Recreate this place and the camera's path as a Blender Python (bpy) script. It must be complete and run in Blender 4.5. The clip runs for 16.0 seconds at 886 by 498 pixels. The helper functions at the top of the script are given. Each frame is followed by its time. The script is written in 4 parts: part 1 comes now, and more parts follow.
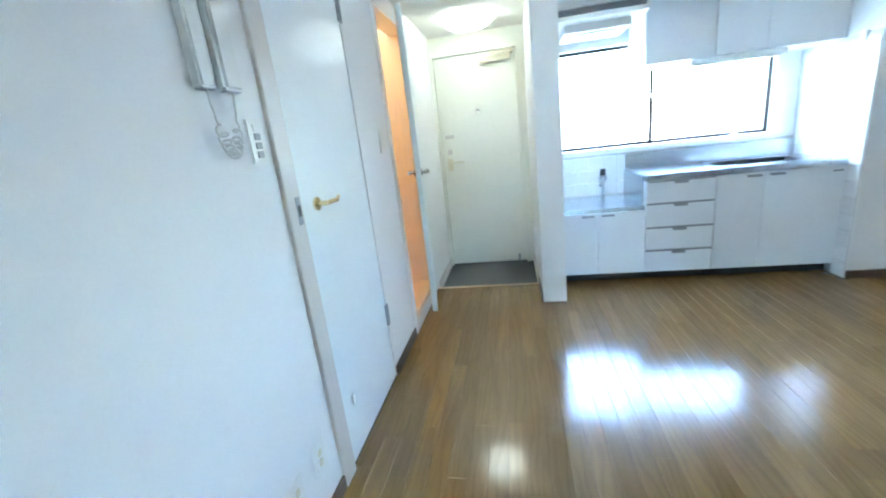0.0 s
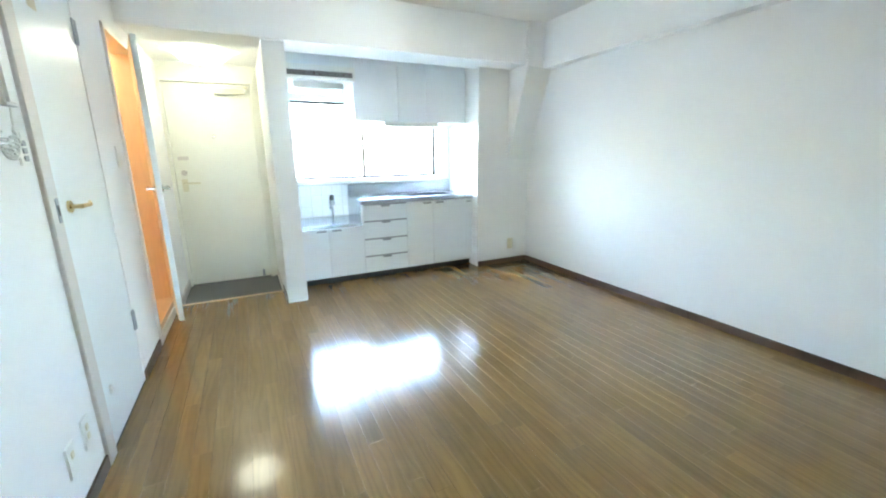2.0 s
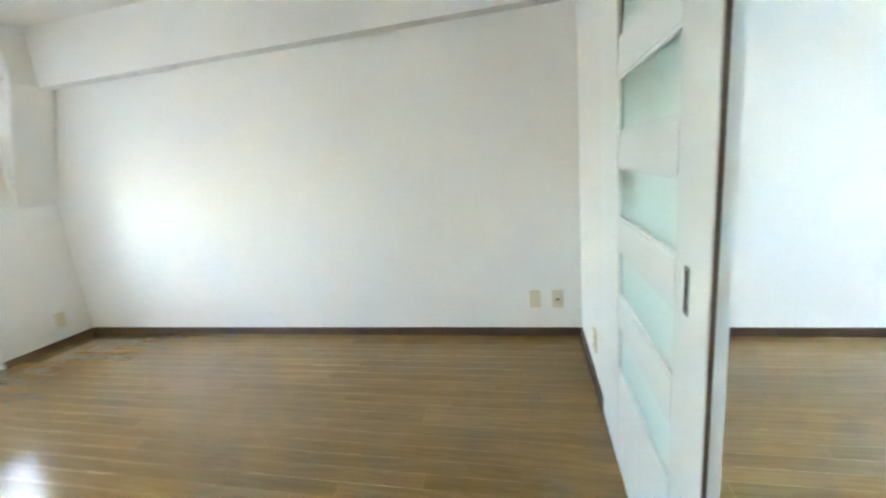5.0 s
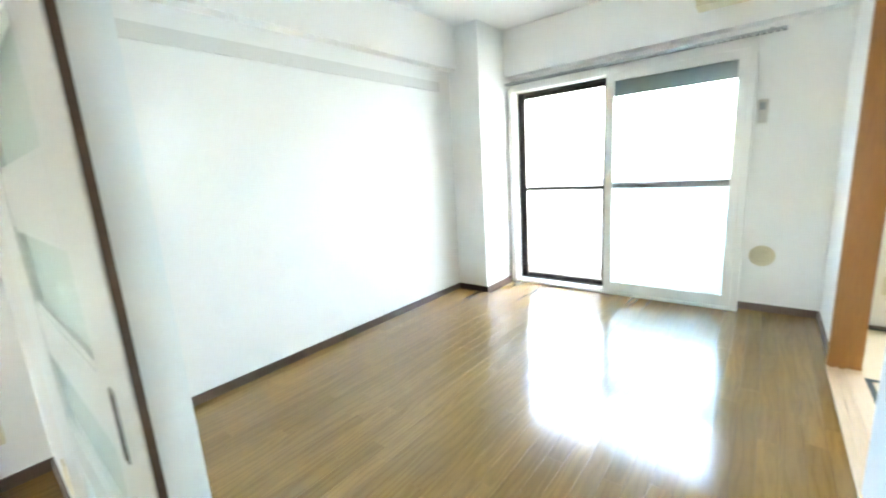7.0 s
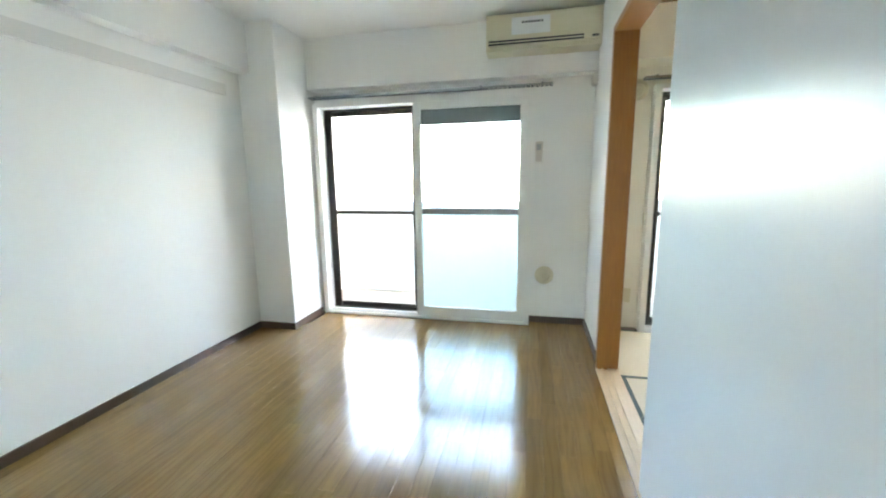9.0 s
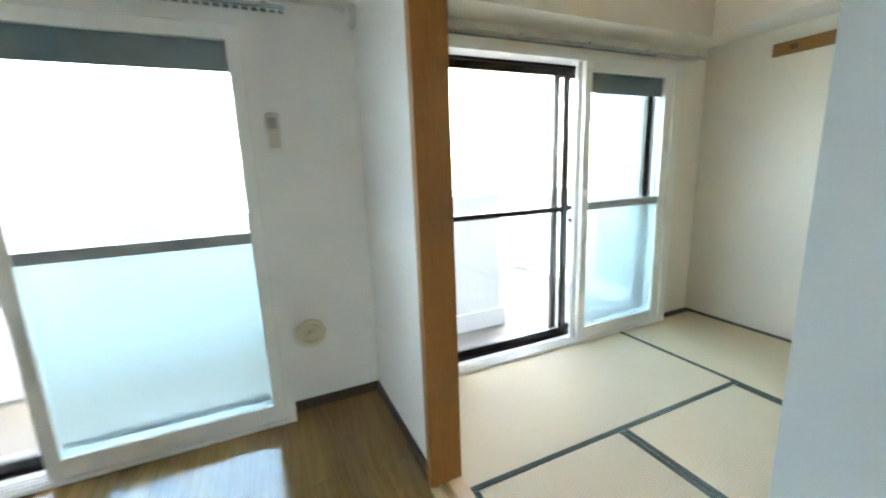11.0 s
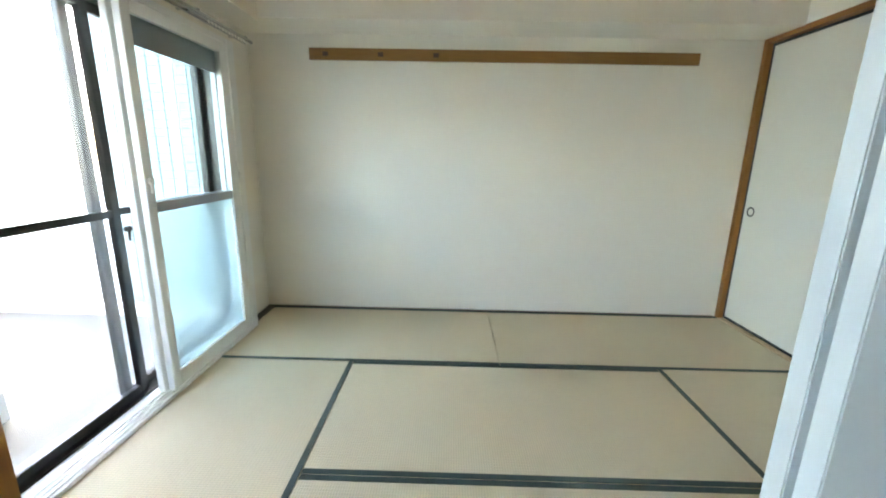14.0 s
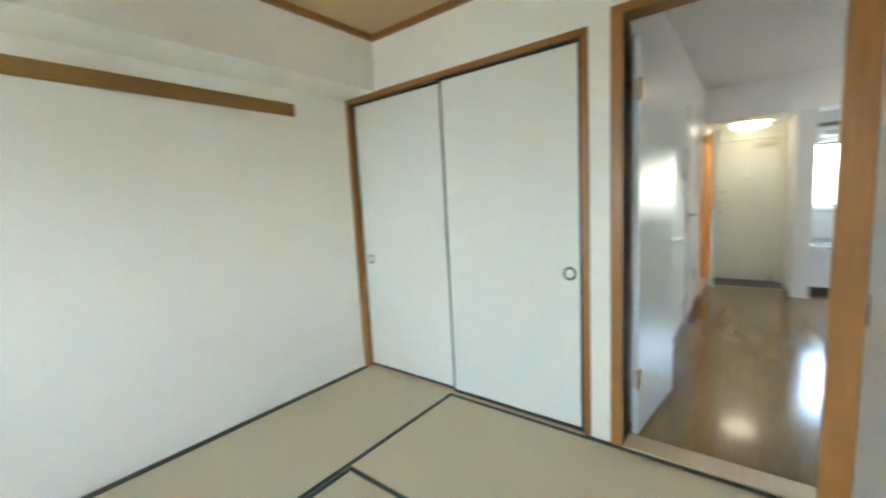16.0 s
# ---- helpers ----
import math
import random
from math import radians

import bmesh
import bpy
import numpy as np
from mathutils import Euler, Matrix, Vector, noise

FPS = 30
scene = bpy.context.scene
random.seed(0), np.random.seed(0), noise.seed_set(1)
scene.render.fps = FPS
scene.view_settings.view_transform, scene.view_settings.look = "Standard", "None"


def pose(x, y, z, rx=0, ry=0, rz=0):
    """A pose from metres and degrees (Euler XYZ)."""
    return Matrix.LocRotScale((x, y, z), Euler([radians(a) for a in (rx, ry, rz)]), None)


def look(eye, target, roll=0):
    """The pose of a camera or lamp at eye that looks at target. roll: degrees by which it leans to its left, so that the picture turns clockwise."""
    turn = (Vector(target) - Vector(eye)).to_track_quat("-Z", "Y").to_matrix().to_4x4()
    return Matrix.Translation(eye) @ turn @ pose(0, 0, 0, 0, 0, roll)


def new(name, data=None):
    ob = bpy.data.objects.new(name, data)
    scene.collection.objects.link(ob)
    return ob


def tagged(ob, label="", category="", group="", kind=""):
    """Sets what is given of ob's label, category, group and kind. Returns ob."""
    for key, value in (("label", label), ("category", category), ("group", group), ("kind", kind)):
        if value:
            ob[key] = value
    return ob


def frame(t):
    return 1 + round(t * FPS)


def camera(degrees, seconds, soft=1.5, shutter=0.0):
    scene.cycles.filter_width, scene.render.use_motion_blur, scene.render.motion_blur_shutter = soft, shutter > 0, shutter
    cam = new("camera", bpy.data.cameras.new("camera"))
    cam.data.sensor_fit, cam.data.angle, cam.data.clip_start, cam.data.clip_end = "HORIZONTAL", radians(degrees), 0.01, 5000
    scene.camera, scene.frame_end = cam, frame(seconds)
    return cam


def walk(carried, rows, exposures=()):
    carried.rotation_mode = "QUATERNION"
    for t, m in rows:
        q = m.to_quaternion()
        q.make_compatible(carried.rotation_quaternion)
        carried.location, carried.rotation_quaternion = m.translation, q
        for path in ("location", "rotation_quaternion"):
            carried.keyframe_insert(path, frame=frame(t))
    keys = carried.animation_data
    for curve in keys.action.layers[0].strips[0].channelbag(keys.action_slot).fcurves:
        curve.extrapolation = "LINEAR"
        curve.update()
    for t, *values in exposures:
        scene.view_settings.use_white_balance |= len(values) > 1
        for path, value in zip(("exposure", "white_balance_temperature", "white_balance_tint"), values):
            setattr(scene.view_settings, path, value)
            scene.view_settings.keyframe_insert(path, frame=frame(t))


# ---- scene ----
cam = camera(96.0, 16.0, soft=2.0, shutter=0.3)
EXPOSURES = [(0.0, 6.75, 5550, 2), (1.0, 6.8, 6050, 2), (2.0, 7.0, 6450, 2), (3.2, 7.0, 6850, 4), (5.3, 7.1, 7300, 6), (6.0, 7.2, 7400, 7), (6.5, 7.2, 7550, 7), (7.5, 6.87, 7800, 8), (8.2, 6.6, 7800, 8), (10.5, 6.0, 7900, 6), (12.0, 5.83, 7700, 6.5), (14.5, 5.85, 7750, 7.5), (15.5, 6.1, 7500, 7.5), (16.0, 6.15, 7500, 7.5)]
PATH = [
    (0, (0.694, 0.755, 1.21), (0.321, 2.647, 0.681), -6.6),
    (0.5, (0.735, 0.478, 1.207), (0.605, 2.406, 0.688), -7.0),
    (1, (0.669, 0.297, 1.227), (1.072, 2.183, 0.695), -5.0),
    (1.5, (0.641, 0.148, 1.213), (1.372, 1.914, 0.624), -4.5),
    (2, (0.637, 0.018, 1.218), (1.485, 1.77, 0.758), -0.8),
    (2.5, (0.616, -0.135, 1.238), (1.464, 1.633, 0.847), -0.8),
    (3, (0.591, -0.27, 1.238), (1.492, 1.489, 0.93), -1.1),
    (3.2, (0.569, -0.271, 1.242), (1.471, 1.489, 0.946), -0.6),
    (5.3, (0.921, -0.158, 1.193), (2.885, -0.087, 0.818), -4.2),
    (5.5, (0.926, -0.146, 1.192), (2.892, -0.306, 0.862), -3.0),
    (6, (1.075, -0.252, 1.186), (2.94, -0.852, 0.779), -0.5),
    (6.2, (1.083, -0.286, 1.17), (2.866, -1.092, 0.755), -1.1),
    (6.5, (1.075, -0.333, 1.19), (2.677, -1.466, 0.804), -1.6),
    (7, (1.116, -0.381, 1.196), (2.358, -1.895, 0.808), -3.6),
    (7.5, (1.073, -0.408, 1.19), (2.040, -2.117, 0.871), -4.2),
    (8, (1.071, -0.411, 1.199), (1.827, -2.229, 0.901), -3.2),
    (8.2, (1.085, -0.409, 1.204), (1.828, -2.235, 0.907), -2.8),
    (10.3, (1.41, -1.511, 1.303), (0.986, -3.415, 0.86), -2.4),
    (10.5, (1.388, -1.644, 1.309), (0.888, -3.522, 0.841), -3.7),
    (11, (1.283, -1.971, 1.26), (0.471, -3.756, 0.863), -2.1),
    (11.5, (1.23, -2.217, 1.233), (-0.155, -3.583, 0.768), -5.1),
    (12, (1.171, -2.372, 1.228), (-0.566, -3.257, 0.78), -4.9),
    (12.5, (1.145, -2.43, 1.246), (-0.726, -2.921, 0.741), -1.8),
    (13, (1.152, -2.522, 1.234), (-0.772, -2.737, 0.733), -1.1),
    (13.5, (1.156, -2.588, 1.229), (-0.788, -2.667, 0.766), -0.3),
    (14, (1.159, -2.595, 1.236), (-0.789, -2.626, 0.786), 1.1),
    (14.5, (1.133, -2.617, 1.225), (-0.783, -2.485, 0.666), -0.9),
    (15, (0.921, -2.591, 1.265), (-0.994, -2.308, 0.762), -2.9),
    (15.5, (0.785, -2.431, 1.208), (-1.051, -1.69, 0.922), 0.3),
    (16, (0.492, -2.433, 1.297), (-0.732, -0.869, 1.058), -3.0),
]
walk(cam, [(t, look(eye, target, roll)) for t, eye, target, roll in PATH], EXPOSURES)

scene.cycles.max_bounces, scene.cycles.diffuse_bounces, scene.cycles.transmission_bounces = 16, 10, 14

# world and sun: bright overcast day
world = bpy.data.worlds.new("sky")
scene.world = world
world.use_nodes = True
wn = world.node_tree
sky = wn.nodes.new("ShaderNodeTexSky")
sky.sky_type = "NISHITA"
sky.sun_disc = False
sky.sun_elevation, sky.sun_rotation = radians(58), radians(-90)
sky.air_density, sky.dust_density, sky.ozone_density = 1.0, 2.5, 1.0
wn.nodes["Background"].inputs["Strength"].default_value = 0.15
wn.links.new(sky.outputs["Color"], wn.nodes["Background"].inputs["Color"])
sun_data = bpy.data.lights.new("sun", "SUN")
sun_data.energy, sun_data.angle, sun_data.color = 1.2, radians(12), (1.0, 0.96, 0.9)
sun = new("sun", sun_data)
sun.rotation_euler = (0, radians(-32), 0)


# ---- materials ----
def material(name, colour, rough=0.5, metal=0.0, grain=0.0, scale=40.0, bump=0.0, bump_scale=200.0, stretch=(1, 1, 1), spec=0.5,
             vary=0.0, dirt=0.0, coat=0.0, ribs=""):
    m = bpy.data.materials.new(name)
    m.use_nodes = True
    nt = m.node_tree
    b = nt.nodes["Principled BSDF"]
    b.inputs["Roughness"].default_value, b.inputs["Metallic"].default_value = rough, metal
    b.inputs["Specular IOR Level"].default_value = spec
    b.inputs["Coat Weight"].default_value = coat
    b.inputs["Coat Roughness"].default_value = 0.08
    tc = nt.nodes.new("ShaderNodeTexCoord")
    mp = nt.nodes.new("ShaderNodeMapping")
    mp.inputs["Scale"].default_value = stretch
    nt.links.new(tc.outputs["Object"], mp.inputs["Vector"])
    fine = nt.nodes.new("ShaderNodeTexNoise")
    fine.inputs["Scale"].default_value, fine.inputs["Detail"].default_value = scale, 6
    nt.links.new(mp.outputs["Vector"], fine.inputs["Vector"])
    wide = nt.nodes.new("ShaderNodeTexNoise")
    wide.inputs["Scale"].default_value, wide.inputs["Detail"].default_value = 1.7, 4
    nt.links.new(tc.outputs["Object"], wide.inputs["Vector"])
    value = nt.nodes.new("ShaderNodeMath")
    value.operation = "MULTIPLY_ADD"
    nt.links.new(fine.outputs["Fac"], value.inputs[0])
    value.inputs[1].default_value, value.inputs[2].default_value = 2 * grain, 1 - grain
    value2 = nt.nodes.new("ShaderNodeMath")
    value2.operation = "MULTIPLY_ADD"
    nt.links.new(wide.outputs["Fac"], value2.inputs[0])
    value2.inputs[1].default_value, value2.inputs[2].default_value = 2 * dirt, 1 - dirt
    both = nt.nodes.new("ShaderNodeMath")
    both.operation = "MULTIPLY"
    nt.links.new(value.outputs[0], both.inputs[0])
    nt.links.new(value2.outputs[0], both.inputs[1])
    last = both
    if vary:
        info = nt.nodes.new("ShaderNodeObjectInfo")
        v3 = nt.nodes.new("ShaderNodeMath")
        v3.operation = "MULTIPLY_ADD"
        nt.links.new(info.outputs["Random"], v3.inputs[0])
        v3.inputs[1].default_value, v3.inputs[2].default_value = 2 * vary, 1 - vary
        last = nt.nodes.new("ShaderNodeMath")
        last.operation = "MULTIPLY"
        nt.links.new(both.outputs[0], last.inputs[0])
        nt.links.new(v3.outputs[0], last.inputs[1])
    if ribs:
        wave = nt.nodes.new("ShaderNodeTexWave")
        wave.wave_type, wave.bands_direction = "BANDS", ribs
        wave.inputs["Scale"].default_value, wave.inputs["Distortion"].default_value = 30.0, 1.5
        wave.inputs["Detail"].default_value, wave.inputs["Detail Scale"].default_value = 2.0, 1.2
        nt.links.new(tc.outputs["Object"], wave.inputs["Vector"])
        rib = nt.nodes.new("ShaderNodeMath")
        rib.operation = "MULTIPLY_ADD"
        nt.links.new(wave.outputs["Fac"], rib.inputs[0])
        rib.inputs[1].default_value, rib.inputs[2].default_value = 0.16, 0.92
        woven = nt.nodes.new("ShaderNodeMath")
        woven.operation = "MULTIPLY"
        nt.links.new(last.outputs[0], woven.inputs[0])
        nt.links.new(rib.outputs[0], woven.inputs[1])
        last = woven
        rb = nt.nodes.new("ShaderNodeBump")
        rb.inputs["Strength"].default_value, rb.inputs["Distance"].default_value = 0.35, 0.002
        nt.links.new(wave.outputs["Fac"], rb.inputs["Height"])
        nt.links.new(rb.outputs["Normal"], b.inputs["Normal"])
    mul = nt.nodes.new("ShaderNodeVectorMath")
    mul.operation = "SCALE"
    mul.inputs[0].default_value = colour
    nt.links.new(last.outputs[0], mul.inputs["Scale"])
    nt.links.new(mul.outputs[0], b.inputs["Base Color"])
    if bump:
        bn = nt.nodes.new("ShaderNodeTexNoise")
        bn.inputs["Scale"].default_value, bn.inputs["Detail"].default_value = bump_scale, 3
        nt.links.new(mp.outputs["Vector"], bn.inputs["Vector"])
        bp = nt.nodes.new("ShaderNodeBump")
        bp.inputs["Strength"].default_value, bp.inputs["Distance"].default_value = bump, 0.002
        nt.links.new(bn.outputs["Fac"], bp.inputs["Height"])
        nt.links.new(bp.outputs["Normal"], b.inputs["Normal"])
    return m


def oak(name, dark, light):
    """Varnished oak strip: wavy grain along y, another piece of figure and tone for each board."""
    m = bpy.data.materials.new(name)
    m.use_nodes = True
    nt = m.node_tree
    node, link = nt.nodes.new, nt.links.new
    b = nt.nodes["Principled BSDF"]

    def maths(op, a, k, c=0.0):
        n = node("ShaderNodeMath")
        n.operation = op
        link(a, n.inputs[0])
        if isinstance(k, bpy.types.NodeSocket):
            link(k, n.inputs[1])
        else:
            n.inputs[1].default_value = k
        n.inputs[2].default_value = c
        return n.outputs[0]

    tc, info = node("ShaderNodeTexCoord"), node("ShaderNodeObjectInfo")
    off = node("ShaderNodeCombineXYZ")
    link(maths("MULTIPLY", info.outputs["Random"], 31.0), off.inputs[0])
    link(maths("MULTIPLY", info.outputs["Random"], 57.0), off.inputs[1])
    add = node("ShaderNodeVectorMath")
    link(tc.outputs["Object"], add.inputs[0])
    link(off.outputs[0], add.inputs[1])
    mp = node("ShaderNodeMapping")
    mp.inputs["Scale"].default_value = (1.0, 0.11, 1.0)
    link(add.outputs[0], mp.inputs["Vector"])
    wave = node("ShaderNodeTexWave")
    wave.wave_type, wave.bands_direction = "BANDS", "X"
    for key, v in (("Scale", 8.0), ("Distortion", 14.0), ("Detail", 2.5), ("Detail Scale", 1.6), ("Detail Roughness", 0.6)):
        wave.inputs[key].default_value = v
    link(mp.outputs[0], wave.inputs["Vector"])
    pores = node("ShaderNodeTexNoise")
    pores.inputs["Scale"].default_value, pores.inputs["Detail"].default_value = 160.0, 3
    link(mp.outputs[0], pores.inputs["Vector"])
    blot = node("ShaderNodeTexNoise")
    blot.inputs["Scale"].default_value, blot.inputs["Detail"].default_value = 9.0, 3
    link(mp.outputs[0], blot.inputs["Vector"])
    grain = maths("POWER", wave.outputs["Fac"], 0.55)
    f = maths("MULTIPLY_ADD", grain, 0.20, 0.02)
    g = maths("MULTIPLY_ADD", pores.outputs["Fac"], 0.22, -0.03)
    h = maths("MULTIPLY_ADD", blot.outputs["Fac"], 0.55, 0.0)
    total = maths("ADD", maths("ADD", f, g), h)
    mix = node("ShaderNodeMix")
    mix.data_type = "RGBA"
    link(total, mix.inputs["Factor"])
    mix.inputs["A"].default_value, mix.inputs["B"].default_value = (*dark, 1), (*light, 1)
    tone = node("ShaderNodeVectorMath")
    tone.operation = "SCALE"
    link(mix.outputs["Result"], tone.inputs[0])
    link(maths("MULTIPLY_ADD", info.outputs["Random"], 0.26, 0.90), tone.inputs["Scale"])
    link(tone.outputs[0], b.inputs["Base Color"])
    link(maths("MULTIPLY_ADD", blot.outputs["Fac"], 0.10, 0.12), b.inputs["Roughness"])
    b.inputs["Coat Weight"].default_value, b.inputs["Coat Roughness"].default_value = 0.3, 0.08
    bp = node("ShaderNodeBump")
    bp.inputs["Strength"].default_value, bp.inputs["Distance"].default_value = 0.05, 0.002
    link(pores.outputs["Fac"], bp.inputs["Height"])
    link(bp.outputs["Normal"], b.inputs["Normal"])
    return m


def glow(name, colour, strength):
    m = bpy.data.materials.new(name)
    m.use_nodes = True
    b = m.node_tree.nodes["Principled BSDF"]
    b.inputs["Base Color"].default_value = (0.9, 0.9, 0.88, 1)
    b.inputs["Emission Color"].default_value = (*colour, 1)
    b.inputs["Emission Strength"].default_value = strength
    return m


def glass(name, rough, colour=(1, 1, 1), through_light=1.0):
    m = bpy.data.materials.new(name)
    m.use_nodes = True
    b = m.node_tree.nodes["Principled BSDF"]
    b.inputs["Base Color"].default_value = (*colour, 1)
    b.inputs["Transmission Weight"].default_value = through_light
    b.inputs["Roughness"].default_value = rough
    b.inputs["IOR"].default_value = 1.1 if rough else 1.45
    return m


WALLPAPER = material("white_wallpaper", (0.80, 0.80, 0.785), 0.75, grain=0.02, scale=120, bump=0.25, bump_scale=260, dirt=0.02)
TATAMI_WALL = material("cream_wallpaper", (0.80, 0.765, 0.685), 0.8, grain=0.03, scale=150, bump=0.3, bump_scale=300, dirt=0.03)
CEILING = material("white_ceiling_paper", (0.78, 0.775, 0.75), 0.85, grain=0.02, scale=120, bump=0.3, bump_scale=220, dirt=0.02)
WOOD_CEILING = material("ceiling_boards", (0.55, 0.38, 0.21), 0.6, grain=0.12, scale=12, stretch=(14, 1, 14), dirt=0.05)
PLANK = oak("brown_floor_boards", (0.112, 0.060, 0.017), (0.300, 0.180, 0.060))
GREY_BOARD = material("light_grey_painted_board", (0.67, 0.67, 0.65), 0.5, grain=0.03, dirt=0.03)
SUBFLOOR = material("dark_joint", (0.05, 0.03, 0.016), 0.6, grain=0.1)
BASE = material("dark_brown_vinyl_skirting", (0.085, 0.050, 0.030), 0.35, grain=0.1, scale=20, stretch=(4, 4, 20))
DOOR_WHITE = material("glossy_white_door_sheet", (0.74, 0.78, 0.78), 0.28, grain=0.01, dirt=0.015)
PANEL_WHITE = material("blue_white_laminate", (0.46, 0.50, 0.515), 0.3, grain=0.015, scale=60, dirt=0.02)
TRIM_WHITE = material("white_painted_trim", (0.78, 0.77, 0.74), 0.35, grain=0.02, dirt=0.02)
CASING = material("warm_grey_casing", (0.58, 0.54, 0.49), 0.4, grain=0.03, dirt=0.03)
ORANGE_WOOD = material("orange_varnished_wood", (0.32, 0.135, 0.034), 0.4, grain=0.25, scale=10, stretch=(9, 9, 0.8), bump=0.05, bump_scale=60)
RAIL_WOOD = material("brown_stained_wood", (0.27, 0.135, 0.036), 0.45, grain=0.25, scale=10, stretch=(9, 0.8, 9))
ORANGE_WALL = material("light_orange_panel", (0.77, 0.615, 0.42), 0.4, grain=0.08, scale=8, stretch=(6, 6, 0.7))
PALE_WOOD = material("pale_worn_wood", (0.62, 0.46, 0.29), 0.45, grain=0.15, scale=10, stretch=(10, 1, 10), dirt=0.05)
STEEL = material("brushed_stainless_steel", (0.50, 0.53, 0.56), 0.27, 1.0, grain=0.04, scale=30, stretch=(1, 30, 30))
DULL_METAL = material("dull_grey_metal", (0.30, 0.31, 0.33), 0.38, 0.6, grain=0.08, scale=90)
SATIN_STEEL = material("satin_stainless_steel", (0.72, 0.74, 0.76), 0.5, 0.85, grain=0.04, scale=40)
BASIN = material("dull_scratched_steel", (0.72, 0.74, 0.76), 0.5, 0.35, grain=0.04, scale=60)
CHROME = material("chrome", (0.7, 0.7, 0.7), 0.12, 1.0)
BRASS = material("pale_brass", (0.72, 0.58, 0.33), 0.25, 1.0)
CABINET = material("grey_white_cabinet_sheet", (0.76, 0.79, 0.81), 0.3, grain=0.02, scale=80, dirt=0.02)
TOE = material("black_kick_board", (0.03, 0.03, 0.032), 0.5, grain=0.1)
BLACK_ALU = material("dark_bronze_aluminium", (0.022, 0.018, 0.016), 0.35, 0.3, grain=0.05)
SASH_WHITE = material("white_resin_sash", (0.80, 0.80, 0.78), 0.3, grain=0.01, dirt=0.02)
PLASTIC = material("white_plastic", (0.76, 0.76, 0.72), 0.35, grain=0.01)
IVORY = material("yellowed_ivory_plastic", (0.66, 0.61, 0.45), 0.4, grain=0.02, dirt=0.03)
GREY_PLASTIC = material("grey_plastic", (0.33, 0.34, 0.35), 0.4, grain=0.03)
TILE = material("white_glazed_tile", (0.78, 0.80, 0.80), 0.12, grain=0.01, vary=0.03)
# Pale tile, its colour lowered so that daylight doesn't burn it out.
DARKENED_TILE = material("darkened_cyan_exterior_tile", (0.17, 0.23, 0.245), 0.3, grain=0.03, vary=0.04)
GROUT = material("grout", (0.55, 0.55, 0.53), 0.8, grain=0.05)
GENKAN = material("dark_grey_entrance_vinyl", (0.085, 0.085, 0.088), 0.45, grain=0.15, scale=160)
DOOR_CREAM = material("cream_enamel_steel_door", (0.74, 0.73, 0.64), 0.3, grain=0.01, dirt=0.02)
TATAMI = material("woven_rush", (0.62, 0.53, 0.375), 0.7, grain=0.10, scale=60, stretch=(1, 14, 1), vary=0.05, dirt=0.06, ribs="Y")
TATAMI_B = material("woven_rush_turned", (0.62, 0.53, 0.375), 0.7, grain=0.10, scale=60, stretch=(14, 1, 1), vary=0.05, dirt=0.06, ribs="X")
HERI = material("dark_green_cloth_border", (0.055, 0.075, 0.068), 0.8, grain=0.15, scale=300)
FUSUMA = material("off_white_fusuma_paper", (0.70, 0.69, 0.62), 0.75, grain=0.03, scale=90, stretch=(1, 1, 5), bump=0.1, dirt=0.02)
# Concrete darkened in its base colour to offset the strong skylight.
CONCRETE = material("darkened_balcony_concrete", (0.115, 0.115, 0.11), 0.8, grain=0.12, scale=30, bump=0.3, bump_scale=60, dirt=0.12)
EXTERIOR = material("white_sprayed_exterior_paint", (0.60, 0.615, 0.62), 0.8, grain=0.08, scale=200, bump=0.6, bump_scale=120, dirt=0.06)
CLEAR = glass("clear_glass", 0.0)
FROST = glass("frosted_glass", 0.35, (0.74, 0.86, 0.87), 0.9)
TINT = glass("pale_tinted_glass", 0.02, (0.82, 0.89, 0.90))
KITCHEN_FROST = glass("white_figured_glass", 0.3, (0.92, 0.96, 0.97), 0.85)
FROST_DOOR = glass("pale_green_frosted_glass", 0.3, (0.70, 0.80, 0.78), 0.8)
LAMP = glow("lit_lamp_shade", (1.0, 0.97, 0.92), 0.075)
HALL_LAMP = glow("lit_warm_dome", (1.0, 0.96, 0.82), 0.125)
BULB = glow("lit_warm_bulb", (1.0, 0.95, 0.85), 1.3)


# ---- building helpers ----
def box(bm, x0, x1, y0, y1, z0, z1, bevel=0.0):
    m = Matrix.LocRotScale(((x0 + x1) / 2, (y0 + y1) / 2, (z0 + z1) / 2), None, (abs(x1 - x0), abs(y1 - y0), abs(z1 - z0)))
    made = bmesh.ops.create_cube(bm, size=1, matrix=m)
    if bevel:
        edges = list({e for v in made["verts"] for e in v.link_edges})
        bmesh.ops.bevel(bm, geom=edges, offset=bevel, segments=2, affect="EDGES", clamp_overlap=True)
    return bm


def rod(bm, a, b, r, r2=None, seg=14):
    a, b = Vector(a), Vector(b)
    m = Matrix.Translation((a + b) / 2) @ (b - a).to_track_quat("Z", "Y").to_matrix().to_4x4()
    bmesh.ops.create_cone(bm, cap_ends=True, segments=seg, radius1=r, radius2=r if r2 is None else r2, depth=(b - a).length, matrix=m)
    return bm


def part(name, bm, mat, parent=None, label="", smooth=False):
    me = bpy.data.meshes.new(name)
    bm.to_mesh(me)
    bm.free()
    me.materials.append(mat)
    if smooth:
        for p in me.polygons:
            p.use_smooth = True
    ob = new(name, me)
    if parent is not None:
        ob.parent = parent
    if label:
        ob["label"] = label
    return ob


def pbox(name, mat, parent, dims, bevel=0.003, label=""):
    return part(name, box(bmesh.new(), *dims, bevel), mat, parent, label)


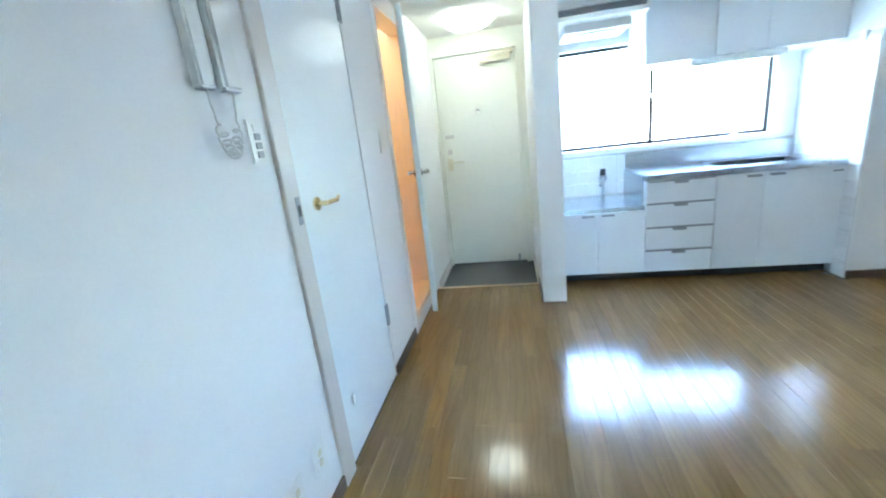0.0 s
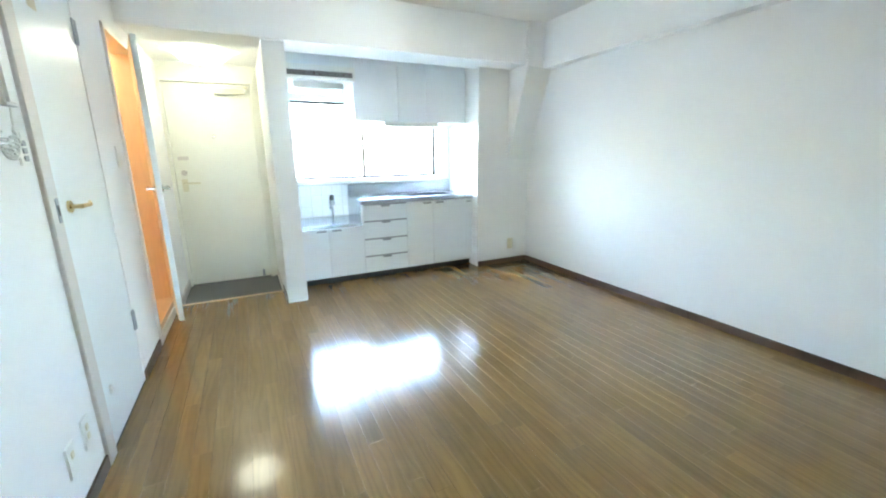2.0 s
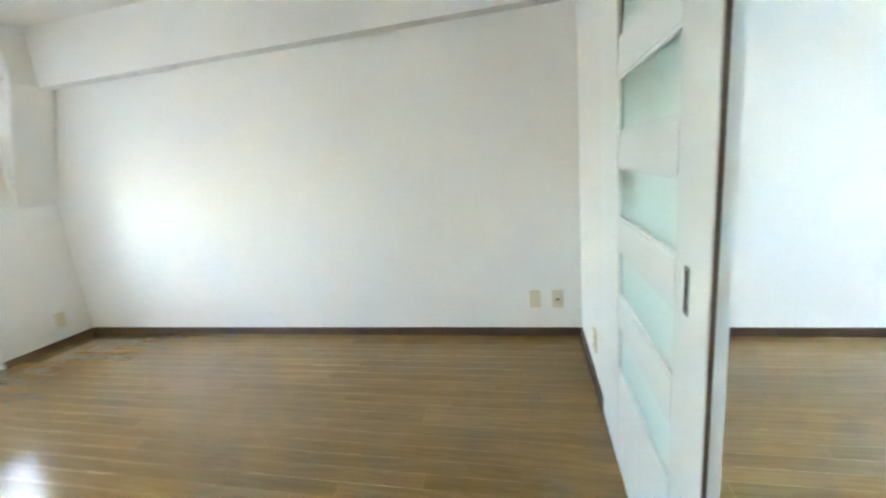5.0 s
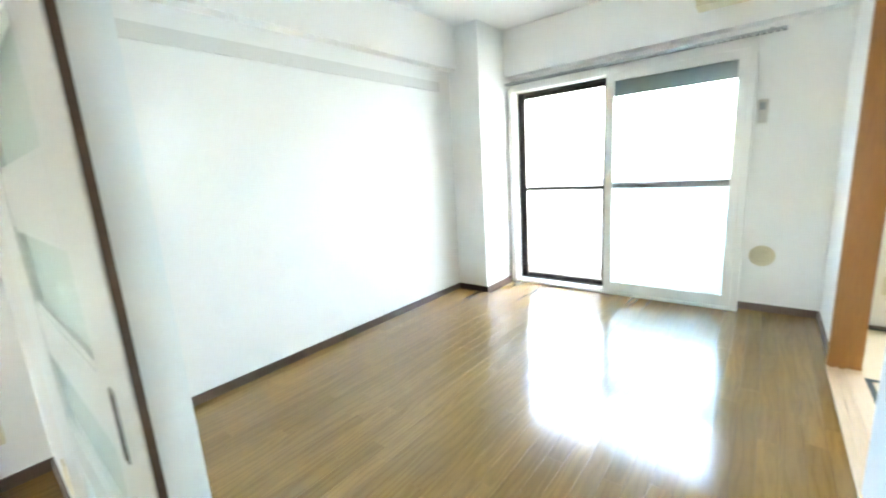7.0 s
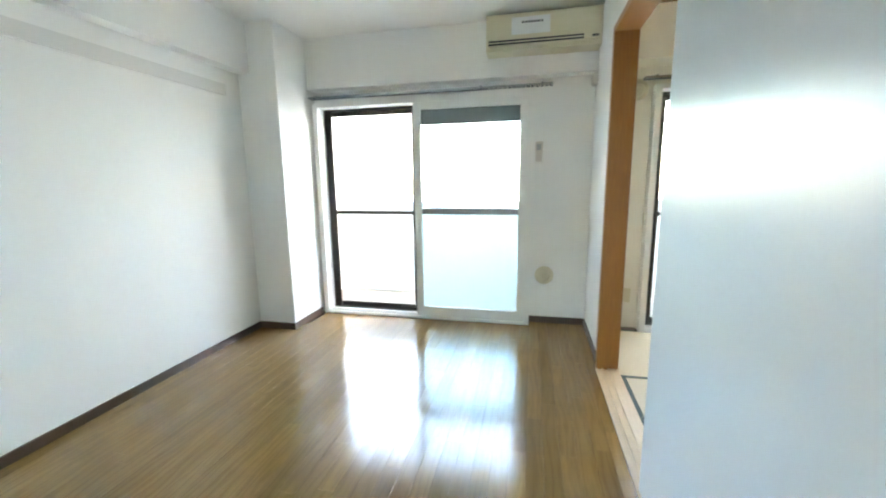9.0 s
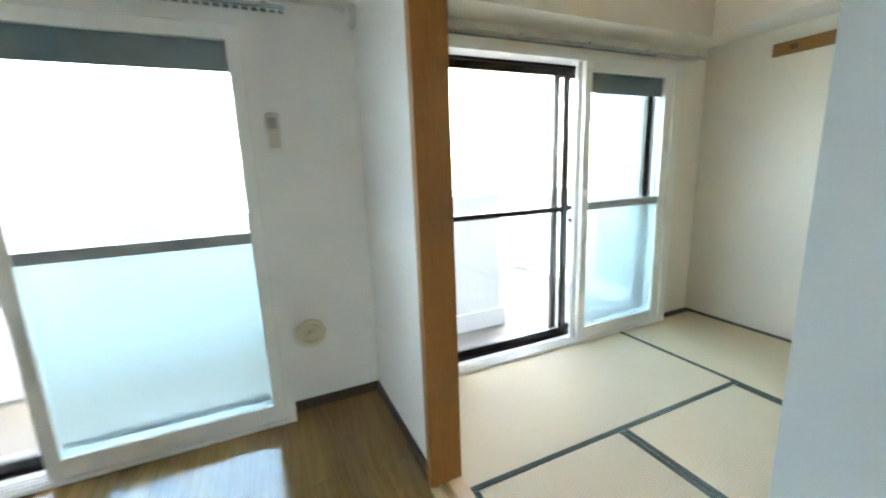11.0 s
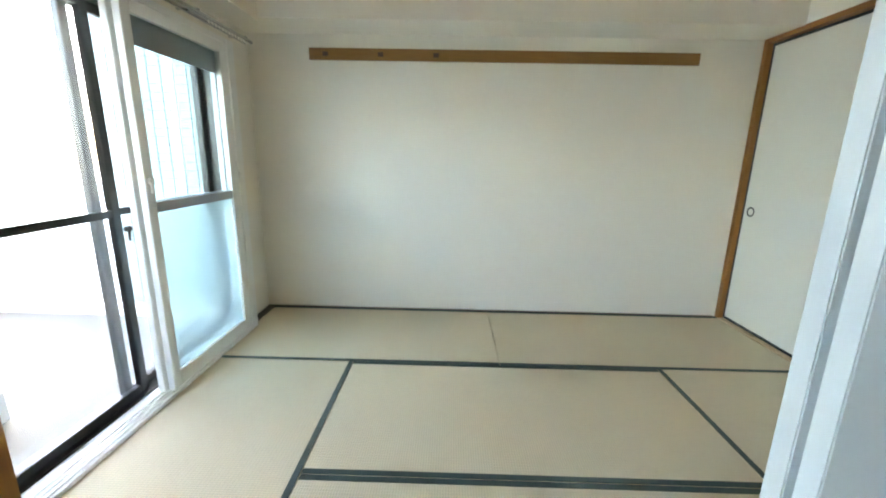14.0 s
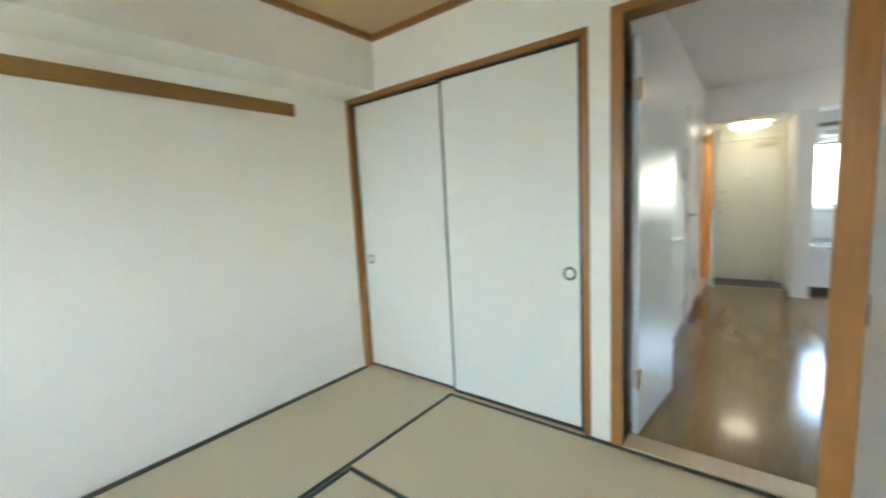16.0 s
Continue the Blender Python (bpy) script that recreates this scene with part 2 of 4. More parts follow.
def thing(name, label, category, group="", place=(0, 0, 0), kind=""):
    ob = new(name)
    ob.location = place
    return tagged(ob, label, category, group, kind)


def structure(name, mat, boxes, label="", category="wall"):
    bm = bmesh.new()
    for d in boxes:
        box(bm, *d)
    return tagged(part(name, bm, mat), label, category, kind="structure")


def lathe(bm, profile, seg=32, m=None):
    """profile: (radius, height) rows turned round z."""
    m = m or Matrix()
    rings = []
    for r, z in profile:
        rings.append([bm.verts.new(m @ Vector((r * math.cos(a), r * math.sin(a), z))) for a in (2 * math.pi * i / seg for i in range(seg))])
    for lo, hi in zip(rings, rings[1:]):
        for i in range(seg):
            bm.faces.new((lo[i], lo[(i + 1) % seg], hi[(i + 1) % seg], hi[i]))
    bm.faces.new(list(reversed(rings[0])))
    bm.faces.new(rings[-1])
    bmesh.ops.recalc_face_normals(bm, faces=bm.faces)
    return bm


# ---- plan ----
XR = 3.50               # face of the east wall
XP0, XP1 = 0.66, 0.765  # wall between bedroom and tatami room
YS, YN = -0.60, -0.47   # partition with the glazed sliding doors
YT, YL = -0.395, -0.285  # wall between tatami room and living room
YW = -4.09              # inner face of the balcony wall
YI = -3.99              # room side of the inner windows
YK = 4.40               # kitchen back wall
YD = 4.66               # entrance door plane
CH = 2.445              # ceiling
KH = 2.065              # head of sliding doors
XT = -1.96              # west wall of tatami room
YF0, YF1 = -3.255, -1.075  # fusuma opening
HB = 0.055              # skirting height

# ---- structure: living room, hall, kitchen ----
structure("wall_west", WALLPAPER, [(-0.12, 0, YL, 1.86, 0, CH), (-0.12, 0, 1.86, 2.585, 2.03, CH), (-0.12, 0, 2.585, 3.05, 0, CH),
                                   (-0.12, 0, 3.05, 3.79, 1.97, CH), (-0.12, 0, 3.79, 4.9, -0.16, CH)], "white textured wallpaper wall with two doorways")
structure("wall_east", WALLPAPER, [(XR, XR + 0.15, -4.3, 4.9, 0, CH)], "long plain white wallpapered wall")
structure("wall_kitchen_side", WALLPAPER, [(2.852, XR, 3.71, YK + 0.12, 0, CH)], "white wall block beside the kitchen")
structure("wall_hall_pillar", WALLPAPER, [(0.846, 1.008, 3.492, YD + 0.15, -0.16, 2.2)], "white wall end between hall and kitchen")
structure("wall_kitchen_back", WALLPAPER, [(1.008, 2.852, YK, YK + 0.12, 0, 0.96), (1.008, 2.852, YK, YK + 0.12, 1.80, CH),
                                           (1.008, 1.05, YK, YK + 0.12, 0.96, 1.80), (2.72, 2.852, YK, YK + 0.12, 0.96, 1.80)], "kitchen back wall with a window opening")
structure("beam_kitchen", WALLPAPER, [(0, XR, 3.44, 3.80, KH, CH)], "white boxed beam over hall and kitchen", "beam")
structure("ceiling_hall", CEILING, [(0, 0.846, 3.80, YD + 0.15, 2.085, 2.3), (1.008, 2.852, 3.80, YK, 2.13, 2.2)], "lowered white hall and kitchen ceiling", "ceiling")
structure("beam_east_living", WALLPAPER, [(3.40, XR, YN, 3.40, 2.035, CH)], "shallow white beam along the wall", "beam")
bm = bmesh.new()
prof = [(3.71, 1.155), (3.71, CH), (3.40, CH), (3.40, 2.04)]
left, right = [[bm.verts.new((x, y, z)) for y, z in prof] for x in (3.215, XR)]
for i in range(4):
    bm.faces.new((left[i], left[(i + 1) % 4], right[(i + 1) % 4], right[i]))
bm.faces.new(left[::-1])
bm.faces.new(right)
bmesh.ops.recalc_face_normals(bm, faces=bm.faces)
tagged(part("haunch_living", bm, WALLPAPER), "white papered sloping haunch under the crossing beams", "beam", kind="structure")
structure("ceiling_living", CEILING, [(-0.12, XR + 0.15, YN, 3.46, CH, CH + 0.1)], "white papered ceiling", "ceiling")
structure("wall_entrance", DOOR_CREAM, [(0.80, 0.846, YD, YD + 0.15, -0.16, 2.2), (0, 0.80, YD, YD + 0.15, 1.95, 2.2)], "cream wall over and beside the entrance door")
structure("floor_genkan", GENKAN, [(0.0, 0.846, 3.87, YD + 0.15, -0.16, -0.06)], "dark grey entrance floor one step down", "floor")
structure("toilet_shell", ORANGE_WALL, [(-1.3, -1.2, 2.9, 4.1, 0, CH), (-1.2, -0.12, 2.9, 3.0, 0, CH), (-1.2, -0.12, 4.0, 4.1, 0, CH), (-1.3, -0.12, 2.9, 4.1, CH, CH + 0.1),
                                      (-1.3, -0.12, 2.9, 4.1, -0.1, 0.0)], "plain small room behind the ajar door")
structure("washroom_shell", WALLPAPER, [(-1.3, -1.2, 1.7, 2.8, 0, CH), (-1.2, -0.12, 1.7, 1.8, 0, CH), (-1.2, -0.12, 2.7, 2.8, 0, CH), (-1.3, -0.12, 1.7, 2.8, CH, CH + 0.1)], "plain room behind the closed door")

# ---- structure: partition, bedroom ----
structure("wall_partition", WALLPAPER, [(2.67, XR, YS, YN, 0, CH), (0.75, 2.67, YS, YN, KH + 0.02, CH)], "white wall with a wide sliding-door opening")
structure("wall_tatami_door", WALLPAPER, [(-0.06, 0.0, YT + 0.004, YL, 0, CH), (0.0, 0.779, YT + 0.004, YL, KH + 0.07, CH)], "white wall over the tatami-room doorway")
structure("wall_tatami_north", TATAMI_WALL, [(XT, -0.16, YT, YL, KH + 0.02, CH), (-0.16, 0.779, YT, YT + 0.004, KH + 0.06, CH), (-0.16, -0.06, YT, YL, 0, KH + 0.06)], "cream wall over the closet and doorway")
structure("wall_between", WALLPAPER, [(XP0 + 0.004, XP1, YW - 0.18, YF0 - 0.04, 0, CH), (0.763, 0.779, YF1 + 0.035, YT - 0.004, 0, CH), (XP0 + 0.004, XP1, YF0 - 0.04, YF1 + 0.04, KH + 0.03, CH)], "white wall with a wide fusuma opening")
structure("wall_between_face", TATAMI_WALL, [(XP0, XP0 + 0.004, YW, YF0 - 0.04, 0, CH), (0.759, 0.763, YF1 + 0.035, YT - 0.004, 0, CH), (XP0, XP0 + 0.004, YF0 - 0.04, YF1 + 0.04, KH + 0.03, CH)], "cream tatami-room side of the wall")
structure("wall_balcony_bedroom", WALLPAPER, [(XP1, 1.25, YW - 0.18, YW, -0.1, CH), (3.125, XR, YW - 0.18, YW, -0.1, CH), (1.25, 3.125, YW - 0.18, YW, 1.90, CH), (1.25, 3.125, YW - 0.18, YW, -0.1, 0.0)], "white wall round the bedroom balcony window")
structure("column_bedroom", WALLPAPER, [(3.168, XR, YW, -3.53, 0, CH)], "white square structural column in the corner", "column")
structure("beam_east_bedroom", WALLPAPER, [(3.40, XR, -3.53, YS, 2.075, CH)], "shallow white beam along the wall", "beam")
structure("beam_balcony_bedroom", WALLPAPER, [(XP1, 3.168, YW, -3.97, 2.03, CH)], "white boxed beam over the balcony window", "beam")
structure("ceiling_bedroom", CEILING, [(XP1, XR, YW, YS, CH, CH + 0.1)], "white papered ceiling", "ceiling")

# ---- structure: tatami room ----
structure("wall_tatami_west", TATAMI_WALL, [(XT - 0.12, XT, YW - 0.18, 0.5, 0, CH)], "cream textured wall with a wooden rail")
structure("wall_tatami_balcony", TATAMI_WALL, [(XT, -1.54, YW - 0.18, YW, -0.1, CH), (0.335, XP0, YW - 0.18, YW, -0.1, CH), (-1.54, 0.335, YW - 0.18, YW, 1.90, CH), (-1.54, 0.335, YW - 0.18, YW, -0.1, 0.0)], "cream wall round the balcony window")
structure("beam_tatami_west", TATAMI_WALL, [(XT, -1.63, YW, YT, 2.08, CH)], "cream boxed beam along the wall", "beam")
structure("beam_tatami_balcony", TATAMI_WALL, [(-1.63, XP0, YW, -3.85, 2.06, CH)], "cream boxed beam over the balcony window", "beam")
structure("ceiling_tatami", WOOD_CEILING, [(-1.63, XP0, -3.85, YT, CH, CH + 0.1)], "brown wooden board ceiling", "ceiling")
structure("ceiling_tatami_trim", ORANGE_WOOD, [(-1.63, -1.60, -3.85, YT, CH - 0.035, CH), (-1.60, XP0, YT - 0.03, YT, CH - 0.035, CH), (-1.60, XP0, -3.85, -3.82, CH - 0.035, CH)], "orange wooden moulding under the ceiling", "trim")
structure("closet_shell", TATAMI_WALL, [(XT, -0.12, 0.35, 0.45, 0, CH), (-0.19, -0.12, YL, 0.35, 0, CH), (XT, -0.19, YL, 0.35, CH, CH + 0.1), (XT, -0.12, YL, 0.35, -0.1, 0)], "closed inside of the closet")
structure("floor_base", SUBFLOOR, [(-2.2, XR + 0.15, YW - 0.1, 3.87, -0.2, -0.014), (1.008, XR, 3.87, YK, -0.2, -0.014)], "dark underfloor slab", "floor")

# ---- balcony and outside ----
structure("balcony_floor", CONCRETE, [(-2.3, 4.2, -6.75, YW - 0.18, -0.3, -0.16)], "concrete balcony floor, colour darkened against the skylight", "floor")
structure("balcony_parapet", EXTERIOR, [(-0.62, 4.2, -5.55, -5.40, -0.16, 0.98), (-0.62, -0.47, -6.60, -5.55, -0.16, 0.98), (-2.3, -0.47, -6.75, -6.60, -0.16, 0.98), (-2.3, -2.12, -6.60, -5.38, -0.16, 0.98)], "white sprayed balcony parapet", "parapet")
structure("balcony_gutter", EXTERIOR, [(-2.12, -2.04, -6.60, YW - 0.20, -0.16, -0.07), (-0.65, 0.08, -5.40, -4.90, -0.16, 0.0)], "grey concrete kerb at the foot of the balcony walls", "kerb")
structure("balcony_stub", EXTERIOR, [(-0.62, 0.05, -5.40, -4.93, 0.0, 1.0), (-0.64, 0.07, -5.40, -4.91, 1.0, 1.03)], "low white block against the parapet", "parapet")
structure("ground", CONCRETE, [(-300, 300, -300, 300, -9.2, -9.0)], "darkened concrete ground far below", "ground")
structure("roof_slab", EXTERIOR, [(-2.3, XR + 0.15, YW - 0.18, 4.9, CH + 0.12, CH + 0.3)], "concrete slab over the flat", "roof")
# Out-of-view slab, added to cut the skylight on parapet and balcony floor.
structure("balcony_shade_slab", EXTERIOR, [(-2.3, 4.2, -5.45, YW - 0.18, CH + 0.14, CH + 0.3)], "unseen slab added over the balcony to shade it", "ceiling")
structure("balcony_partition", EXTERIOR, [(3.62, 3.68, -5.40, YW - 0.18, -0.16, CH + 0.14)], "pale board dividing the balcony from the next flat", "partition")
end_wall = structure("balcony_end_wall", CONCRETE, [(-2.3, -2.12, -5.38, YW - 0.18, -0.16, 2.42)], "balcony end wall clad with darkened cyan tiles")

# ---- skirting ----
def skirting(name, *boxes):
    structure(name, BASE, boxes, "dark brown vinyl skirting board", "baseboard")


skirting("baseboard_east", (XR - 0.01, XR, YN, 3.71, 0, HB))
skirting("baseboard_kitchen_side", (2.852, XR - 0.01, 3.70, 3.71, 0, HB))
skirting("baseboard_partition", (2.68, XR - 0.01, YN, YN + 0.01, 0, HB))
skirting("baseboard_west", (0, 0.01, 2.585, 3.03, 0, HB), (0, 0.01, YL + 0.01, 1.86, 0, HB))
skirting("baseboard_hall", (0.836, 0.846, 3.50, 3.87, 0, HB))
skirting("baseboard_bedroom_east", (XR - 0.01, XR, -3.53, YS, 0, HB))
skirting("baseboard_column", (3.158, XR - 0.01, -3.53, -3.52, 0, HB), (3.158, 3.168, YI, -3.53, 0, HB))
skirting("baseboard_balcony", (XP1 + 0.01, 1.25, YW, YW + 0.01, 0, HB))
skirting("baseboard_between", (XP1, XP1 + 0.01, YW, YF0 - 0.04, 0, HB), (0.779, 0.789, YF1 + 0.05, YS - 0.004, 0, HB))
structure("tatami_edge_strip", BASE, [(XT, XT + 0.016, YW, YT - 0.03, -0.014, 0.006), (XT + 0.016, XP0, YW, YW + 0.06, -0.014, 0.004)], "thin dark wooden strip at the foot of the wall", "baseboard")


# ---- doors ----
def lever(parent, place, out, along, mat=None):
    """A lever handle: out is the way it stands from the door, along the way its lever points."""
    mat = mat or BRASS
    o, u, a = Vector(place), Vector(out), Vector(along)
    bm = rod(bmesh.new(), o, o + u * 0.008, 0.024, seg=20)
    part("rose", bm, mat, parent)
    bm = rod(bmesh.new(), o + u * 0.008, o + u * 0.042, 0.009)
    rod(bm, o + u * 0.042 - a * 0.008, o + u * 0.046 + a * 0.075, 0.009, 0.008)
    rod(bm, o + u * 0.046 + a * 0.075, o + u * 0.036 + a * 0.112 + Vector((0, 0, 0.008)), 0.008, 0.006)
    part("lever_handle", bm, mat, parent)


def hinge(parent, x, y, z, mat=None):
    bm = box(bmesh.new(), x, x + 0.007, y - 0.018, y + 0.018, z - 0.055, z + 0.055, 0.001)
    rod(bm, (x + 0.008, y, z - 0.05), (x + 0.008, y, z + 0.05), 0.005, seg=10)
    part("hinge", bm, mat or DULL_METAL, parent)


d1 = thing("door_1", "closed glossy white flush door with a brass lever", "door", kind="structure")
pbox("frame", CASING, d1, (-0.10, 0.014, 1.86, 1.945, 0, 2.03), 0.003, "warm grey door casing")
pbox("stop", CASING, d1, (-0.02, 0.006, 1.947, 1.958, 0, 2.02), 0.002)
pbox("frame_head", TRIM_WHITE, d1, (-0.10, 0.012, 1.945, 2.585, 2.005, 2.03), 0.002)
leaf = pbox("leaf", DOOR_WHITE, d1, (-0.034, 0.002, 1.96, 2.565, 0.012, 2.0), 0.003, "glossy white door leaf")
lever(d1, (0.002, 2.06, 1.04), (1, 0, 0), (0, 1, 0))
bm = box(bmesh.new(), 0.0145, 0.017, 1.905, 1.93, 0.995, 1.085, 0.001)
sp = part("strike_plate", bm, DULL_METAL, d1, "dull grey metal strike plate")
pbox("latch_hole", TOE, sp, (0.0172, 0.0185, 1.910, 1.925, 1.022, 1.058), 0.0)
hinge(d1, 0.002, 2.568, 0.37)
hinge(d1, 0.002, 2.568, 1.79)
pbox("vinyl_stop", PLASTIC, d1, (0.002, 0.010, 2.04, 2.06, 0.225, 0.265), 0.003)
pbox("paper_tag", IVORY, d1, (0.002, 0.004, 2.10, 2.17, 1.76, 1.88), 0.0, "small beige paper tag")

# toilet door, ajar, hinged on its far side
d2 = thing("door_2", "white door standing ajar with warm wooden inside", "door", kind="structure")
pbox("frame_near", TRIM_WHITE, d2, (-0.115, 0.012, 3.05, 3.09, 0, 1.97), 0.003)
pbox("frame_far", ORANGE_WALL, d2, (-0.115, 0.004, 3.76, 3.79, 0, 1.97), 0.003, "orange wooden jamb")
pbox("frame_head", TRIM_WHITE, d2, (-0.115, 0.012, 3.05, 3.79, 1.94, 1.97), 0.003)
pbox("sill", TRIM_WHITE, d2, (-0.115, 0.010, 3.09, 3.76, 0.0, 0.07), 0.003)
pbox("inner_sill", ORANGE_WALL, d2, (-0.115, 0.002, 3.09, 3.76, 0.07, 0.115), 0.003)
leaf2 = new("leaf")
leaf2.parent = d2
leaf2.location = (0.0, 3.755, 0)
leaf2.rotation_euler = (0, 0, radians(11.5))
pbox("panel", DOOR_WHITE, leaf2, (-0.012, 0.018, -0.655, 0, 0.13, 1.935), 0.003)
pbox("inner_face", ORANGE_WALL, leaf2, (-0.016, -0.0125, -0.651, -0.004, 0.135, 1.93), 0.0, "orange wood-grain inner face")
lever(leaf2, (0.018, -0.60, 1.03), (1, 0, 0), (0, 1, 0), CHROME)
lever(leaf2, (-0.016, -0.60, 1.03), (-1, 0, 0), (0, 1, 0), CHROME)

# entrance door
d4 = thing("door_4", "cream enamelled steel entrance door with closer and locks", "door", kind="structure")
bm = box(bmesh.new(), 0.0, 0.03, YD - 0.03, YD + 0.12, -0.06, 1.95, 0.002)
box(bm, 0.77, 0.80, YD - 0.03, YD + 0.12, -0.06, 1.95, 0.002)
box(bm, 0.03, 0.77, YD - 0.03, YD + 0.12, 1.915, 1.95, 0.002)
part("frame", bm, DOOR_CREAM, d4)
pbox("leaf", DOOR_CREAM, d4, (0.032, 0.768, YD + 0.0, YD + 0.04, -0.05, 1.913), 0.004)
bm = box(bmesh.new(), 0.45, 0.72, YD - 0.055, YD - 0.002, 1.82, 1.865, 0.006)
box(bm, 0.55, 0.75, YD - 0.10, YD - 0.075, 1.872, 1.884, 0.002)
box(bm, 0.72, 0.745, YD - 0.10, YD - 0.002, 1.868, 1.886, 0.002)
part("door_closer", bm, IVORY, d4)
bm = lathe(bmesh.new(), [(0.014, 0), (0.014, 0.008), (0.008, 0.012)], 20, Matrix.Translation((0.40, YD, 1.42)) @ pose(0, 0, 0, 90, 0, 0))
part("peephole", bm, CHROME, d4)
pbox("chain_plate", CASING, d4, (0.07, 0.16, YD - 0.014, YD - 0.001, 1.20, 1.235), 0.004)
bm = lathe(bmesh.new(), [(0.026, 0), (0.026, 0.012), (0.012, 0.02), (0.012, 0.03)], 20, Matrix.Translation((0.105, YD - 0.001, 1.08)) @ pose(0, 0, 0, 90, 0, 0))
part("thumb_turn", bm, CASING, d4)
bm = box(bmesh.new(), 0.075, 0.125, YD - 0.012, YD - 0.001, 0.90, 1.02, 0.004)
rod(bm, (0.10, YD - 0.012, 0.98), (0.10, YD - 0.06, 0.98), 0.009)
rod(bm, (0.095, YD - 0.06, 0.98), (0.235, YD - 0.058, 0.98), 0.009)
part("door_handle", bm, IVORY, d4)
bm = rod(bmesh.new(), (0.70, YD - 0.02, -0.05), (0.70, YD - 0.02, 0.03), 0.012)
part("door_stop", bm, GREY_PLASTIC, d4)
structure("genkan_step", PALE_WOOD, [(0.0, 0.846, 3.845, 3.875, -0.06, 0.004)], "worn wooden edge of the entrance step", "trim")
structure("genkan_skirting", CASING, [(0.0, 0.012, 3.95, YD - 0.03, -0.06, 0.02), (0.834, 0.846, 3.88, YD - 0.03, -0.06, 0.02)], "grey skirting of the entrance", "baseboard")

structure("entrance_outer_wall", EXTERIOR, [(-0.12, 1.0, YD + 0.13, YD + 0.24, -0.16, 2.3)], "plain wall closing the entrance from outside")

# tatami-room door standing open into the living room
d3 = thing("door_3", "white flush door standing wide open on brown hinges", "door", kind="structure")
pbox("post", ORANGE_WOOD, d3, (-0.055, 0.0, YT - 0.012, YL + 0.008, 0, KH + 0.03), 0.003)
pbox("post", ORANGE_WOOD, d3, (0.750, 0.779, YT - 0.004, YL + 0.008, 0, KH + 0.03), 0.003)
pbox("lintel", ORANGE_WOOD, d3, (-0.055, 0.779, YT - 0.012, YL + 0.008, KH + 0.03, KH + 0.07), 0.003)
pbox("threshold", PALE_WOOD, d3, (0.0, 0.750, YT - 0.01, YL + 0.02, -0.014, 0.008), 0.003)
leaf3 = new("leaf")
leaf3.parent = d3
leaf3.location = (0.045, YL + 0.012, 0)
leaf3.rotation_euler = (0, 0, radians(-6))
pbox("panel", DOOR_WHITE, leaf3, (-0.033, 0.0, 0.0, 0.66, 0.012, 2.03), 0.003)
lever(leaf3, (0.0, 0.60, 1.0), (1, 0, 0), (0, -1, 0), CHROME)
hinge(leaf3, 0.0, 0.006, 0.32, BRASS)
hinge(leaf3, 0.0, 0.006, 1.78, BRASS)
for z in (0.32, 1.78):
    pbox("hinge_leaf", CASING, leaf3, (-0.032, -0.002, -0.004, -0.001, z - 0.05, z + 0.05), 0.0, "dull brown hinge leaf")


# glazed sliding doors
def sliding_door(x0, x1, y0, y1):
    t = thing("sliding_door", "white sliding door with six frosted glass lights", "door", "glazed sliding doors")
    zs = [0.414 + 0.277 * k for k in range(6)]
    h, a, b = 0.165, x0 + 0.17, x1 - 0.33
    pbox("stile", DOOR_WHITE, t, (x0, a, y0, y1, 0.006, KH), 0.003)
    pbox("stile", DOOR_WHITE, t, (b, x1, y0, y1, 0.006, KH), 0.003)
    edges = [0.006] + [v for z in zs for v in (z, z + h)] + [KH]
    for k in range(0, len(edges), 2):
        pbox("rail", DOOR_WHITE, t, (a, b, y0 + 0.0005, y1 - 0.0005, edges[k], edges[k + 1]), 0.003)
    for z in zs:
        pane = pbox("pane", FROST_DOOR, t, (a - 0.002, b + 0.002, (y0 + y1) / 2 - 0.003, (y0 + y1) / 2 + 0.003, z - 0.001, z + h + 0.001), 0.0)
        pane.visible_shadow = False
        bm = bmesh.new()
        for d in ((a, b, z, z + 0.008), (a, b, z + h - 0.008, z + h), (a, a + 0.008, z + 0.008, z + h - 0.008), (b - 0.008, b, z + 0.008, z + h - 0.008)):
            box(bm, d[0], d[1], y1 - 0.010, y1 - 0.003, d[2], d[3])
        part("glazing_bead", bm, DOOR_WHITE, pane)
    bm = box(bmesh.new(), x0 + 0.088, x0 + 0.112, y1 - 0.001, y1 + 0.002, 0.872, 0.968, 0.001)
    pull_frame = part("pull_handle", bm, STEEL, t, "satin metal recessed pull")
    pbox("pull_recess", TOE, pull_frame, (x0 + 0.094, x0 + 0.106, y1 + 0.0015, y1 + 0.0025, 0.880, 0.960), 0.0)
    return t


front_leaf = sliding_door(1.597, 2.655, -0.494, -0.462)
sliding_door(1.70, 2.65, -0.540, -0.508)
# Thin dark strip along the front leaf's leading edge.
pbox("edge_strip", BASE, front_leaf, (1.5955, 1.5975, -0.472, -0.464, 0.01, KH - 0.004), 0.0, "narrow dark strip on the leaf edge")
structure("sliding_door_frame", TRIM_WHITE, [(2.64, 2.675, YS - 0.004, YN + 0.004, 0, KH + 0.025), (0.779, 0.81, YS - 0.004, YN + 0.004, 0, KH + 0.025),
                                             (0.81, 2.64, YS - 0.004, YN + 0.004, KH + 0.001, KH + 0.025)], "white frame of the sliding-door opening", "trim")
structure("sliding_door_track", CASING, [(0.785, 2.64, -0.482, -0.474, -0.004, 0.003), (0.785, 2.64, -0.528, -0.520, -0.004, 0.003)], "thin floor tracks", "trim")

